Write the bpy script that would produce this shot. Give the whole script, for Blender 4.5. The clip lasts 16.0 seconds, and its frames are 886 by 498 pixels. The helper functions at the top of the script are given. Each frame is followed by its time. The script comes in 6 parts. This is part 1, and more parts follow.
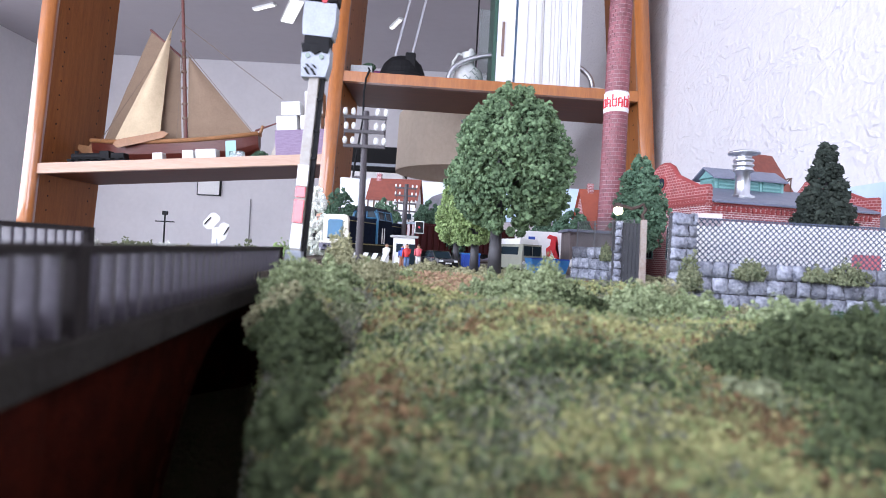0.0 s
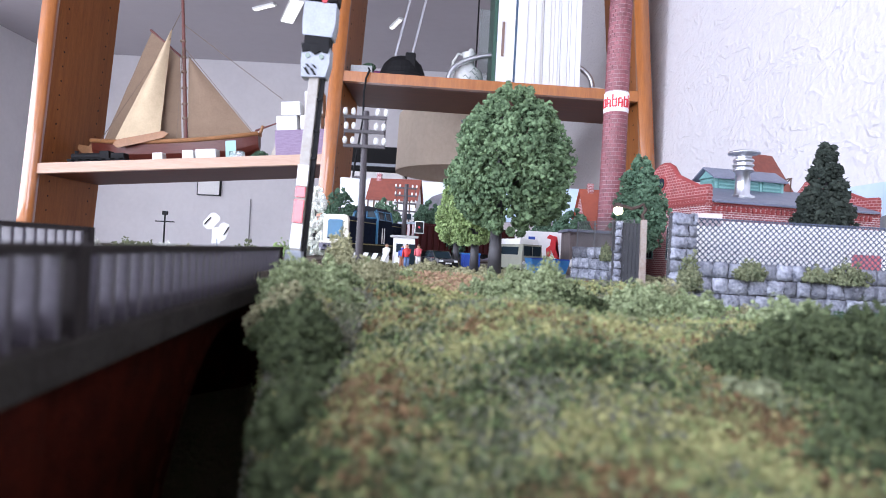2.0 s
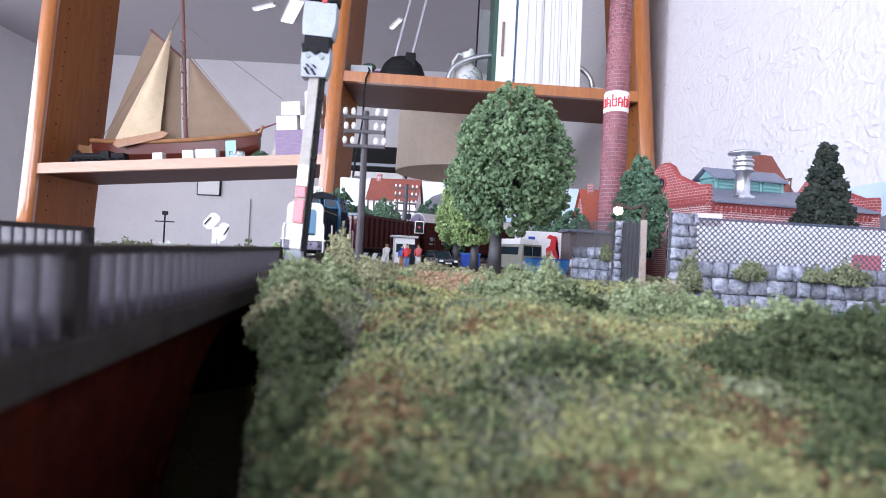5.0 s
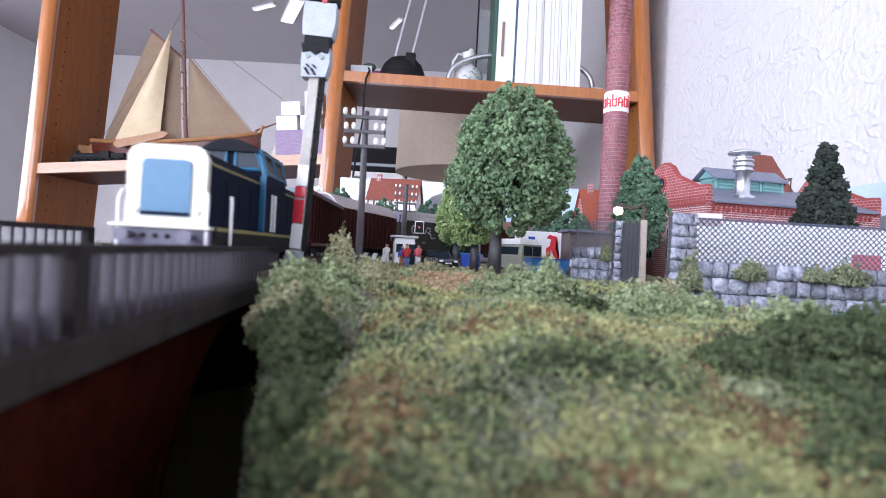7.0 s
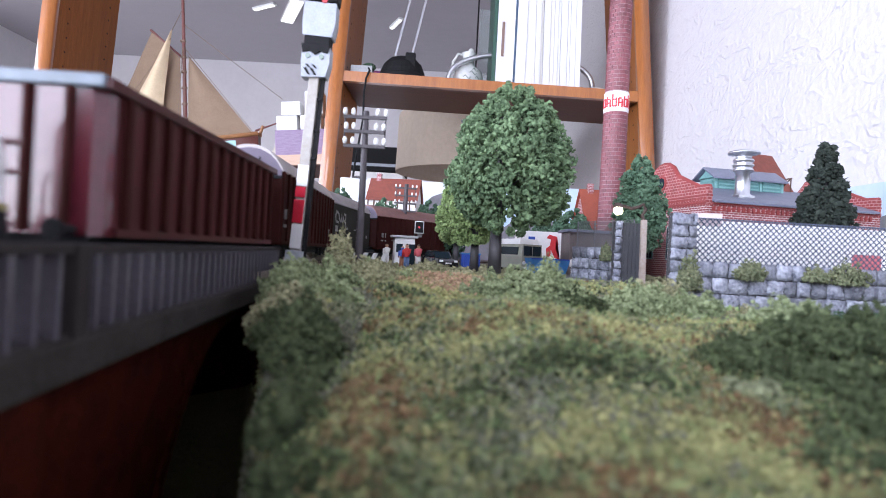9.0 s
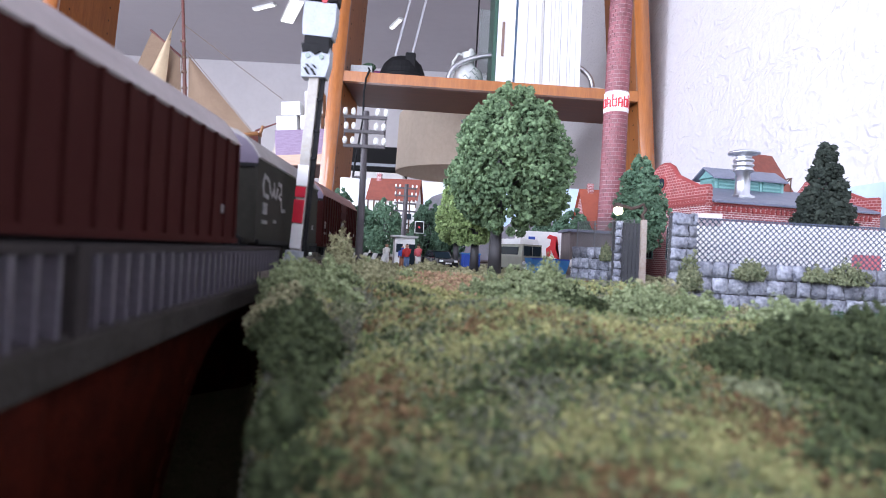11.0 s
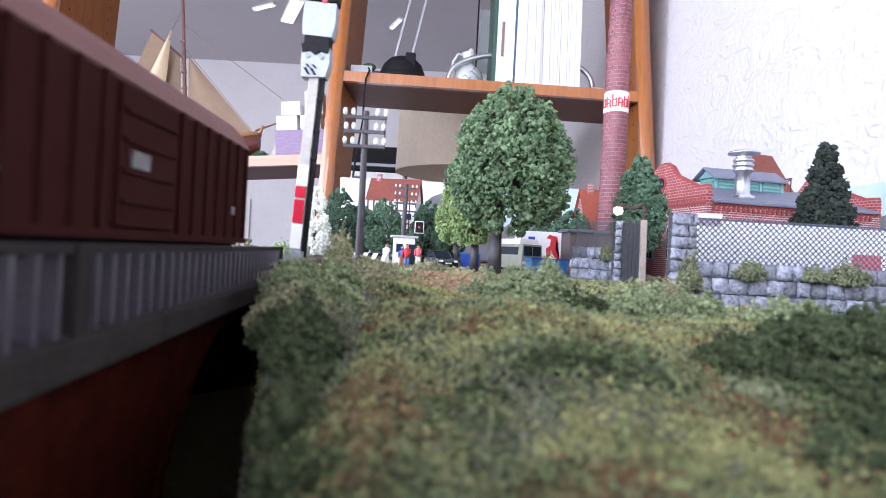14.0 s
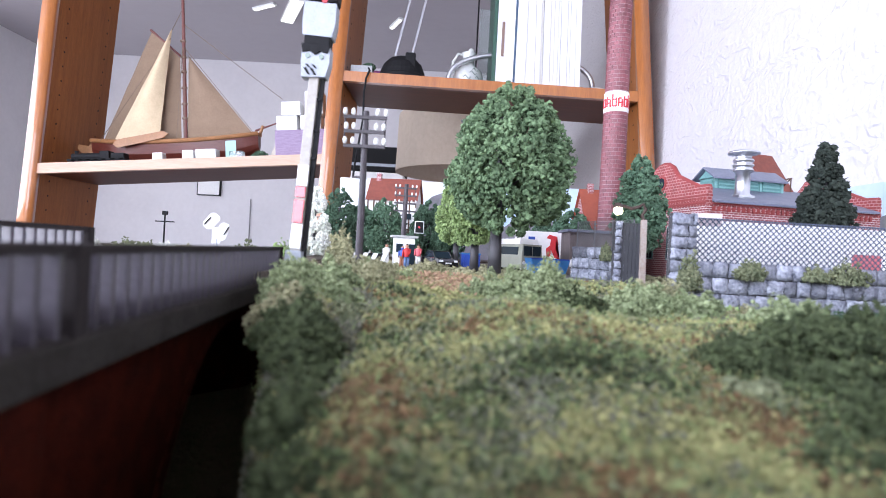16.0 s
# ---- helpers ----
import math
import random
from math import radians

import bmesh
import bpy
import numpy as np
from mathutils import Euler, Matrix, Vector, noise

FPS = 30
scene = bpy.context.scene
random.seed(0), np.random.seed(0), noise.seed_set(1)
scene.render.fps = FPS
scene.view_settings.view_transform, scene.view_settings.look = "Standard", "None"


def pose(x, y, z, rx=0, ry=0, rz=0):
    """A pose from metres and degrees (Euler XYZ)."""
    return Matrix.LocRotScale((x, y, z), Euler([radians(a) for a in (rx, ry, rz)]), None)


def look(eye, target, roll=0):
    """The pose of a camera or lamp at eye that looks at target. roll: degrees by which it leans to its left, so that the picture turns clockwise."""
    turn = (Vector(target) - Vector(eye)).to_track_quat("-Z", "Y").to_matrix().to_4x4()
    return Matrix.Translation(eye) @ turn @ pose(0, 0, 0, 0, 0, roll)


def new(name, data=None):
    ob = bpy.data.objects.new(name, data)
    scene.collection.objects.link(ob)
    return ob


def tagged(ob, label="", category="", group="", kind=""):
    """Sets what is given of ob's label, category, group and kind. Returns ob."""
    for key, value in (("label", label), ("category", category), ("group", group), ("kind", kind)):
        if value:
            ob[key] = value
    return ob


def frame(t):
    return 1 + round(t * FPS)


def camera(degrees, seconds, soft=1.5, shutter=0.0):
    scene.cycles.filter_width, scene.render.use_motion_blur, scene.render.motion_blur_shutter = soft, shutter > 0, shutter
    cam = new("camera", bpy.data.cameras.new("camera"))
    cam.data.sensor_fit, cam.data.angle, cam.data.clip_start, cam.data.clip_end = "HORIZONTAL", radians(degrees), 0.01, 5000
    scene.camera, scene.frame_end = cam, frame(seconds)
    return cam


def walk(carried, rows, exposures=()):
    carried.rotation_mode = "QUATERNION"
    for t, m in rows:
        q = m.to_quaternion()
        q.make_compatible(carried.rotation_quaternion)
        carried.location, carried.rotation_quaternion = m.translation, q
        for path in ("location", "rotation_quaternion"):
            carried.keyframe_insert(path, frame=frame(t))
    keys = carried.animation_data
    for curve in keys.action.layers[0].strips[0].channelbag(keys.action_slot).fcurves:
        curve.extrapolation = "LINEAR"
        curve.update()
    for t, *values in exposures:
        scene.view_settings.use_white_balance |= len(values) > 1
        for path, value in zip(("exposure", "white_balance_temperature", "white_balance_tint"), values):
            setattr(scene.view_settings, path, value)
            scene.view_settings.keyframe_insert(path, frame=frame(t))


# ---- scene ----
# lengths below are in millimetres from the lens; W() turns them into world metres
EYE = 1.015


def W(x, y, z=-15.0):
    return Vector((x / 1000, y / 1000, EYE + z / 1000))


cam = camera(73.5, 16.0, soft=0.7, shutter=0.5)
LOOK = look((0, 0, EYE), (0, 1, EYE + 0.0048), roll=3)
cam.data.dof.use_dof = True
cam.data.dof.focus_distance = 0.78
cam.data.dof.aperture_fstop = 18
walk(cam, [(0, LOOK), (16.0, LOOK)], [(0, 0.19), (8.0, 0.19), (9.5, 0.27), (11.5, 0.37), (16.0, 0.36)])

# ---- light: daylight through the windows behind and beside the layout ----
world = bpy.data.worlds.new("sky")
scene.world = world
world.use_nodes = True
wn = world.node_tree
sky = wn.nodes.new("ShaderNodeTexSky")
sky.sky_type = "NISHITA"
sky.sun_disc = False
sky.sun_elevation, sky.sun_rotation = radians(40), radians(200)
wn.nodes["Background"].inputs["Strength"].default_value = 0.12
wn.links.new(sky.outputs[0], wn.nodes["Background"].inputs["Color"])


def area(name, eye, target, sx, sy, power, color):
    la = bpy.data.lights.new(name, "AREA")
    la.shape, la.size, la.size_y, la.energy, la.color = "RECTANGLE", sx, sy, power, color
    ob = new(name, la)
    ob.matrix_world = look(eye, target)
    return ob


area("window_light", (-2.79, 0.1, 1.62), (0, 0.1, 1.3), 2.8, 1.2, 88, (0.785, 0.838, 1.05))
area("window_light", (-1.05, -1.33, 1.46), (-0.8, 0, 1.3), 1.8, 1.44, 68, (0.785, 0.838, 1.05))
area("window_light", (-2.79, 2.7, 1.62), (0, 2.7, 1.5), 1.2, 1.2, 10, (0.85, 0.86, 1.0))

# ---- materials ----


def mat(name, color, rough=0.6, metal=0.0, vary=0.25, scale=200.0, bump=0.2, second=None, island=0.0, stretch=None, coat=0.0, spec=0.5, fine=6.0, obvary=0.0, dist=0.0006):
    """A surface with colour variation at two scales and a fine relief. scale: patches per metre."""
    m = bpy.data.materials.new(name)
    m.use_nodes = True
    nt = m.node_tree
    n, l = nt.nodes, nt.links
    b = n["Principled BSDF"]
    b.inputs["Roughness"].default_value, b.inputs["Metallic"].default_value = rough, metal
    b.inputs["Coat Weight"].default_value = coat
    b.inputs["Specular IOR Level"].default_value = spec
    tc = n.new("ShaderNodeTexCoord")
    src = tc.outputs["Object"]
    if stretch:
        mp = n.new("ShaderNodeMapping")
        mp.inputs["Scale"].default_value = stretch
        l.new(src, mp.inputs[0])
        src = mp.outputs[0]
    big = n.new("ShaderNodeTexNoise")
    big.inputs["Scale"].default_value, big.inputs["Detail"].default_value = scale, 4
    small = n.new("ShaderNodeTexNoise")
    small.inputs["Scale"].default_value, small.inputs["Detail"].default_value = scale * fine, 5
    l.new(src, big.inputs["Vector"])
    l.new(src, small.inputs["Vector"])
    mix = n.new("ShaderNodeMix")
    mix.data_type = "RGBA"
    c = Vector(color)
    d = Vector(second) if second else c * (1 - vary)
    mix.inputs[6].default_value = (*(c * (1 + (0 if second else vary * 0.5))), 1)
    mix.inputs[7].default_value = (*d, 1)
    add = n.new("ShaderNodeMath")
    add.operation = "MULTIPLY_ADD"
    add.inputs[1].default_value = 0.55
    half = n.new("ShaderNodeMath")
    half.operation = "MULTIPLY"
    half.inputs[1].default_value = 0.45
    l.new(small.outputs[0], half.inputs[0])
    l.new(big.outputs[0], add.inputs[0])
    l.new(half.outputs[0], add.inputs[2])
    ramp = n.new("ShaderNodeMapRange")
    ramp.inputs[1].default_value, ramp.inputs[2].default_value = 0.32, 0.68
    l.new(add.outputs[0], ramp.inputs[0])
    l.new(ramp.outputs[0], mix.inputs[0])
    out = mix.outputs[2]
    for amount, node, sock in ((island, "ShaderNodeNewGeometry", "Random Per Island"), (obvary, "ShaderNodeObjectInfo", "Random")):
        if amount:
            g = n.new(node)
            mr = n.new("ShaderNodeMapRange")
            mr.inputs[3].default_value, mr.inputs[4].default_value = 1 - amount, 1 + amount
            l.new(g.outputs[sock], mr.inputs[0])
            hs = n.new("ShaderNodeHueSaturation")
            l.new(out, hs.inputs["Color"])
            l.new(mr.outputs[0], hs.inputs["Value"])
            out = hs.outputs[0]
    l.new(out, b.inputs["Base Color"])
    if bump:
        bp = n.new("ShaderNodeBump")
        bp.inputs["Strength"].default_value, bp.inputs["Distance"].default_value = bump, dist
        l.new(small.outputs[0], bp.inputs["Height"])
        l.new(bp.outputs[0], b.inputs["Normal"])
    return m


def glow(name, color, strength):
    m = mat(name, color, bump=0)
    b = m.node_tree.nodes["Principled BSDF"]
    b.inputs["Emission Color"].default_value, b.inputs["Emission Strength"].default_value = (*color, 1), strength
    return m


def clear(name, tint=(0.9, 0.95, 0.95), rough=0.05):
    m = mat(name, tint, rough=rough, bump=0, vary=0.05)
    m.node_tree.nodes["Principled BSDF"].inputs["Transmission Weight"].default_value = 0.9
    return m


WALLM = mat("lilac_white_paint", (0.70, 0.68, 0.69), 0.8, vary=0.06, scale=6, bump=0.15)
CEILM = mat("glossy_ceiling_paint", (0.41, 0.38, 0.40), 0.16, vary=0.04, scale=3, bump=0.02)
CARPET = mat("grey_carpet", (0.22, 0.2, 0.19), 0.95, vary=0.3, scale=30)
WOOD = mat("cherry_veneer", (0.34, 0.12, 0.028), 0.5, second=(0.22, 0.07, 0.016), scale=14, stretch=(6, 6, 0.5), bump=0.05, spec=0.25)
# Same veneer, darkened so the shade of the shelf undersides sits in the colour
WOODX = mat("cherry_veneer_shelf_shaded", (0.135, 0.036, 0.010), 0.5, second=(0.085, 0.021, 0.006), scale=14, stretch=(0.5, 6, 6), bump=0.05, spec=0.25)
EDGE = mat("cherry_edge", (0.48, 0.17, 0.04), 0.33, second=(0.30, 0.095, 0.022), scale=14, stretch=(6, 6, 0.5), bump=0.04, coat=0.7)
PALE = mat("pale_oak_edge", (0.62, 0.42, 0.30), 0.45, second=(0.5, 0.3, 0.2), scale=14, stretch=(0.5, 6, 6), bump=0.05)
EARTH = mat("brown_earth_flock", (0.13, 0.10, 0.055), 0.95, second=(0.07, 0.08, 0.03), scale=60, bump=0.8, dist=0.002)
BALLAST = mat("grey_brown_ballast", (0.24, 0.2, 0.17), 0.95, vary=0.5, scale=500, bump=0.9, dist=0.002)
SLAB = mat("weathered_grey_concrete", (0.042, 0.038, 0.033), 0.9, spec=0.05, vary=0.35, scale=120, bump=0.3)
RAILG = mat("grey_brown_bridge_plastic", (0.034, 0.029, 0.028), 0.8, spec=0.12, vary=0.2, scale=150, bump=0.15)
BARG = mat("glossy_lilac_grey_bars", (0.088, 0.079, 0.092), 0.25, vary=0.2, scale=150, bump=0.04)
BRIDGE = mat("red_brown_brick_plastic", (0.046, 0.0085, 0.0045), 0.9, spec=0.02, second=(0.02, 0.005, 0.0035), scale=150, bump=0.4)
BEDM = mat("pale_grey_bridge_floor", (0.78, 0.75, 0.80), 0.6, vary=0.2, scale=120, bump=0.15)
RAILM = mat("steel_rail", (0.35, 0.3, 0.26), 0.3, 0.9, scale=300)
SLEEPER = mat("brown_sleeper", (0.08, 0.055, 0.04), 0.8, scale=300)

# ---- shape tools (millimetres) ----


def box(bm, cx, cy, cz, sx, sy, sz, m=None):
    r = bmesh.ops.create_cube(bm, size=1.0)["verts"]
    bmesh.ops.scale(bm, vec=(sx, sy, sz), verts=r)
    bmesh.ops.translate(bm, vec=(cx, cy, cz), verts=r)
    if m:
        bmesh.ops.transform(bm, matrix=m, verts=r)
    return r


def rod(bm, a, b, r0, r1=None, seg=10):
    a, b = Vector(a), Vector(b)
    r1 = r0 if r1 is None else r1
    v = bmesh.ops.create_cone(bm, cap_ends=True, segments=seg, radius1=r0, radius2=r1, depth=(b - a).length)["verts"]
    q = (b - a).to_track_quat("Z", "Y").to_matrix().to_4x4()
    bmesh.ops.transform(bm, matrix=Matrix.Translation((a + b) / 2) @ q, verts=v)
    return v


def ball(bm, c, r, seg=10, squash=(1, 1, 1)):
    v = bmesh.ops.create_uvsphere(bm, u_segments=seg, v_segments=max(5, seg // 2 + 1), radius=r)["verts"]
    bmesh.ops.scale(bm, vec=squash, verts=v)
    bmesh.ops.translate(bm, vec=c, verts=v)
    return v


def lathe(bm, profile, seg=20, base=(0, 0, 0)):
    rings = []
    for r, z in profile:
        rings.append([bm.verts.new((base[0] + r * math.cos(2 * math.pi * i / seg), base[1] + r * math.sin(2 * math.pi * i / seg), base[2] + z)) for i in range(seg)])
    for a, b in zip(rings, rings[1:]):
        for i in range(seg):
            bm.faces.new((a[i], a[(i + 1) % seg], b[(i + 1) % seg], b[i]))
    bm.faces.new(list(reversed(rings[0])))
    bm.faces.new(rings[-1])


def prism(bm, pts, y0, y1, m=None):
    """A plate: the outline pts in x, z, from y0 to y1."""
    a = [bm.verts.new((x, y0, z)) for x, z in pts]
    b = [bm.verts.new((x, y1, z)) for x, z in pts]
    bm.faces.new(a)
    bm.faces.new(list(reversed(b)))
    for i in range(len(pts)):
        j = (i + 1) % len(pts)
        bm.faces.new((a[j], a[i], b[i], b[j]))
    if m:
        bmesh.ops.transform(bm, matrix=m, verts=a + b)
    return a + b


def tube(bm, pts, r, seg=8):
    """A round bar swept along a line of points."""
    ps = [Vector(p) for p in pts]
    rings = []
    for i, p in enumerate(ps):
        d = (ps[min(i + 1, len(ps) - 1)] - ps[max(i - 1, 0)]).normalized()
        q = d.to_track_quat("Z", "Y")
        if rings and len(ps) > 2:
            up = last - d * last.dot(d)
            last = up.normalized() if up.length > 1e-4 else q @ Vector((1, 0, 0))
        else:
            last = q @ Vector((1, 0, 0))
        side = d.cross(last)
        rings.append([bm.verts.new(p + (last * math.cos(2 * math.pi * k / seg) + side * math.sin(2 * math.pi * k / seg)) * r) for k in range(seg)])
    for a, b in zip(rings, rings[1:]):
        for k in range(seg):
            bm.faces.new((a[k], a[(k + 1) % seg], b[(k + 1) % seg], b[k]))
    bm.faces.new(list(reversed(rings[0])))
    bm.faces.new(rings[-1])


def finish(bm, name, material, bevel=0.0, smooth=False):
    if bevel:
        sharp = [e for e in bm.edges if len(e.link_faces) == 2 and e.calc_face_angle(0) > 0.6]
        bmesh.ops.bevel(bm, geom=sharp, offset=bevel, segments=2, affect="EDGES", profile=0.6, clamp_overlap=True)
    bmesh.ops.recalc_face_normals(bm, faces=bm.faces)
    bmesh.ops.scale(bm, vec=(0.001, 0.001, 0.001), verts=bm.verts)
    me = bpy.data.meshes.new(name)
    bm.to_mesh(me)
    bm.free()
    me.materials.append(material)
    if smooth:
        for p in me.polygons:
            p.use_smooth = True
    return me


def part(name, bm, material, parent, label="", bevel=0.0, smooth=False, at=None):
    ob = new(name, finish(bm, name, material, bevel, smooth))
    ob.parent = parent
    if at is not None:
        ob.matrix_basis = at
    if label:
        tagged(ob, label)
    return ob


def place(ob, x, y, z, rz=0, rx=0, ry=0):
    ob.matrix_basis = Matrix.LocRotScale(W(x, y, z), Euler((radians(rx), radians(ry), radians(rz))), None)
    return ob


def thing(name, x, y, z, label, category, group="", kind="", rz=0, rx=0, ry=0):
    return tagged(place(new(name), x, y, z, rz, rx, ry), label, category, group, kind)


def solo(name, bm, material, x, y, z, label, category, group="", kind="", rz=0, rx=0, ry=0, bevel=0.0, smooth=False):
    ob = new(name, finish(bm, name, material, bevel, smooth))
    return tagged(place(ob, x, y, z, rz, rx, ry), label, category, group, kind)


def bx(*a):
    bm = bmesh.new()
    box(bm, *a)
    return bm


def soup(name, verts, faces, material, smooth=False):
    me = bpy.data.meshes.new(name)
    me.from_pydata((np.asarray(verts) * 0.001).tolist(), [], faces)
    me.materials.append(material)
    if smooth:
        for p in me.polygons:
            p.use_smooth = True
    return me


OCT = np.array([(1, 0, 0), (-1, 0, 0), (0, 1, 0), (0, -1, 0), (0, 0, 1), (0, 0, -1)], float)
OCTF = [(0, 2, 4), (2, 1, 4), (1, 3, 4), (3, 0, 4), (2, 0, 5), (1, 2, 5), (3, 1, 5), (0, 3, 5)]


def flakes(name, centres, sizes, material, rng, shape=OCT, faces=OCTF, flat=0.6):
    """Many small crumbs, each turned at random: foam flock and leaves."""
    n, k = len(centres), len(shape)
    q = rng.normal(size=(n, 4))
    q /= np.linalg.norm(q, axis=1)[:, None]
    w, x, y, z = q.T
    rot = np.stack([1 - 2 * (y * y + z * z), 2 * (x * y - z * w), 2 * (x * z + y * w), 2 * (x * y + z * w), 1 - 2 * (x * x + z * z), 2 * (y * z - x * w),
                    2 * (x * z - y * w), 2 * (y * z + x * w), 1 - 2 * (x * x + y * y)], 1).reshape(n, 3, 3)
    s = np.asarray(sizes)[:, None, None] * shape[None] * rng.uniform(flat, 1.3, (n, 1, 3))
    v = np.einsum("nij,nkj->nki", rot, s) + np.asarray(centres)[:, None]
    f = np.array(faces)
    allf = (f[None] + (np.arange(n) * k)[:, None, None]).reshape(-1, 3)
    return soup(name, v.reshape(-1, 3), allf.tolist(), material)

# ---- room ----


def slab(name, x0, x1, y0, y1, z0, z1, material, label, category):
    bm = bx((x0 + x1) / 2, (y0 + y1) / 2, (z0 + z1) / 2, x1 - x0, y1 - y0, z1 - z0)
    ob = new(name, finish(bm, name, material))
    return tagged(ob, label, category, kind="structure")


ZR = 2290
slab("floor", -3000, 700, -1520, 4400, -100, 0, CARPET, "grey carpeted floor of the room", "floor")
slab("ceiling", -3000, 700, -1520, 4400, ZR, ZR + 100, CEILM, "pale lilac-grey satin painted ceiling", "ceiling")
slab("wall_north", -2850, 545, 4200, 4320, 0, ZR, WALLM, "plain pale lilac painted wall behind the bookcase", "wall")


def window_wall(name, m, length, openings, material, label, sill=980):
    """A wall along x from 0 to length, 120 thick, with window openings from the sill to 2220."""
    bm = bmesh.new()
    x = 0
    for a, b in openings:
        box(bm, (x + a) / 2, 60, ZR / 2, a - x, 120, ZR)
        box(bm, (a + b) / 2, 60, sill / 2, b - a, 120, sill)
        box(bm, (a + b) / 2, 60, (2220 + ZR) / 2, b - a, 120, ZR - 2220)
        x = b
    box(bm, (x + length) / 2, 60, ZR / 2, length - x, 120, ZR)
    ob = new(name, finish(bm, name, material))
    ob.matrix_basis = m
    return tagged(ob, label, "wall", kind="structure")


window_wall("wall_west", pose(-2.85, -1.4, 0, 0, 0, 90), 5600, [(100, 2900), (3500, 4700)], WALLM, "pale painted wall with two window openings")
window_wall("wall_south", pose(0.545, -1.4, 0, 0, 0, 180), 3395, [(645, 2545)], WALLM, "pale painted wall with a wide window opening", 720)

# the plaster wall at the layout's side, with a trowelled relief
PLASTER = bpy.data.materials.new("trowelled_white_plaster")
PLASTER.use_nodes = True
pn, pl = PLASTER.node_tree.nodes, PLASTER.node_tree.links
pb = pn["Principled BSDF"]
pb.inputs["Roughness"].default_value = 0.85
ptc = pn.new("ShaderNodeTexCoord")
pno = pn.new("ShaderNodeTexNoise")
pno.inputs["Scale"].default_value, pno.inputs["Detail"].default_value, pno.inputs["Roughness"].default_value = 13, 3, 0.55
pno.inputs["Distortion"].default_value = 0.5
pno2 = pn.new("ShaderNodeTexNoise")
pno2.inputs["Scale"].default_value, pno2.inputs["Detail"].default_value = 95, 5
psub, pabs, pmr = pn.new("ShaderNodeMath"), pn.new("ShaderNodeMath"), pn.new("ShaderNodeMapRange")
psub.operation, pabs.operation = "SUBTRACT", "ABSOLUTE"
psub.inputs[1].default_value = 0.5
pmr.inputs[1].default_value, pmr.inputs[2].default_value = 0.0, 0.045
pmr.inputs[3].default_value, pmr.inputs[4].default_value = 0.34, 0.0
pma = pn.new("ShaderNodeMath")
pma.operation = "ADD"
pbu = pn.new("ShaderNodeBump")
pbu.inputs["Strength"].default_value, pbu.inputs["Distance"].default_value = 0.85, 0.0042
pmi = pn.new("ShaderNodeMix")
pmi.data_type = "RGBA"
pmi.inputs[6].default_value, pmi.inputs[7].default_value = (0.66, 0.63, 0.64, 1), (0.73, 0.71, 0.72, 1)
pmp = pn.new("ShaderNodeMapping")
pmp.inputs["Scale"].default_value = (1, 0.7, 1.2)
pl.new(ptc.outputs["Object"], pmp.inputs[0])
pl.new(pmp.outputs[0], pno.inputs["Vector"])
pl.new(ptc.outputs["Object"], pno2.inputs["Vector"])
pl.new(pno.outputs[0], psub.inputs[0])
pl.new(psub.outputs[0], pabs.inputs[0])
pl.new(pabs.outputs[0], pmr.inputs[0])
pl.new(pno2.outputs[0], pma.inputs[0])
pl.new(pmr.outputs[0], pma.inputs[1])
pl.new(pma.outputs[0], pbu.inputs["Height"])
pl.new(pbu.outputs[0], pb.inputs["Normal"])
pl.new(pno2.outputs[0], pmi.inputs[0])
pl.new(pmi.outputs[2], pb.inputs["Base Color"])
slab("wall_east", 545, 700, -1400, 4200, 0, ZR, PLASTER, "white trowelled rough plaster wall beside the layout", "wall")

# ---- bookcase: a room divider with open back ----
bookcase = thing("bookcase", -300, 1500, -1015, "tall cherry wood bookcase with open back, part filled", "bookcase")


HOLE = mat("dark_hole", (0.03, 0.015, 0.01), 0.9)


def upright(x_top, x_low, z_top, z_low, side):
    """A leaning-free board 28 thick and 340 deep with a rounded front edge; x at the heights given."""
    k = (x_top - x_low) / (z_top - z_low)
    xa, xb = x_low + k * (-1015 - z_low), x_low + k * (1260 - z_low)
    bm = bmesh.new()
    prism(bm, [(xa - 14, 0), (xa + 14, 0), (xb + 14, 2275), (xb - 14, 2275)], 18, 280)
    up = part("upright", bm, WOOD, bookcase, at=Matrix.Translation((0.3, 0, 0)))
    bm = bmesh.new()
    prism(bm, [(xa - 17, 0), (xa + 17, 0), (xb + 17, 2275), (xb - 17, 2275)], 0, 17)
    part("edge_strip", bm, EDGE, up, "rounded cherry wood edge strip", bevel=7.5, smooth=True)
    bm = bmesh.new()
    rod(bm, (side * 14.1, 0, 0), (side * 14.6, 0, 0), 2.6, seg=8)
    hole = finish(bm, "peg_hole", HOLE)
    for yy in (60, 235):
        for i in range(34):
            z = 880 + i * 38
            ob = new("peg_hole", hole)
            ob.parent = up
            ob.matrix_basis = Matrix.Translation(((xa + k * z) / 1000, yy / 1000, z / 1000))


upright(-1030, -1064, 583, 31, 1)
upright(-284, -306, 623, 150, 1)
upright(470, 504, 663, 280, -1)


def shelf(x0, x1, z0, z1, edge):
    """A board between two uprights; its front edge top runs from z0 to z1."""
    bm = bmesh.new()
    prism(bm, [(x0, z0 - 24), (x1, z1 - 24), (x1, z1), (x0, z0)], 24, 278)
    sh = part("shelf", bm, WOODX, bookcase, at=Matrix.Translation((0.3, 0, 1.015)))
    bm = bmesh.new()
    prism(bm, [(x0, z0 - 25), (x1, z1 - 25), (x1, z1 + 1), (x0, z0 + 1)], 4, 23)
    part("edge_strip", bm, edge, sh, bevel=3)


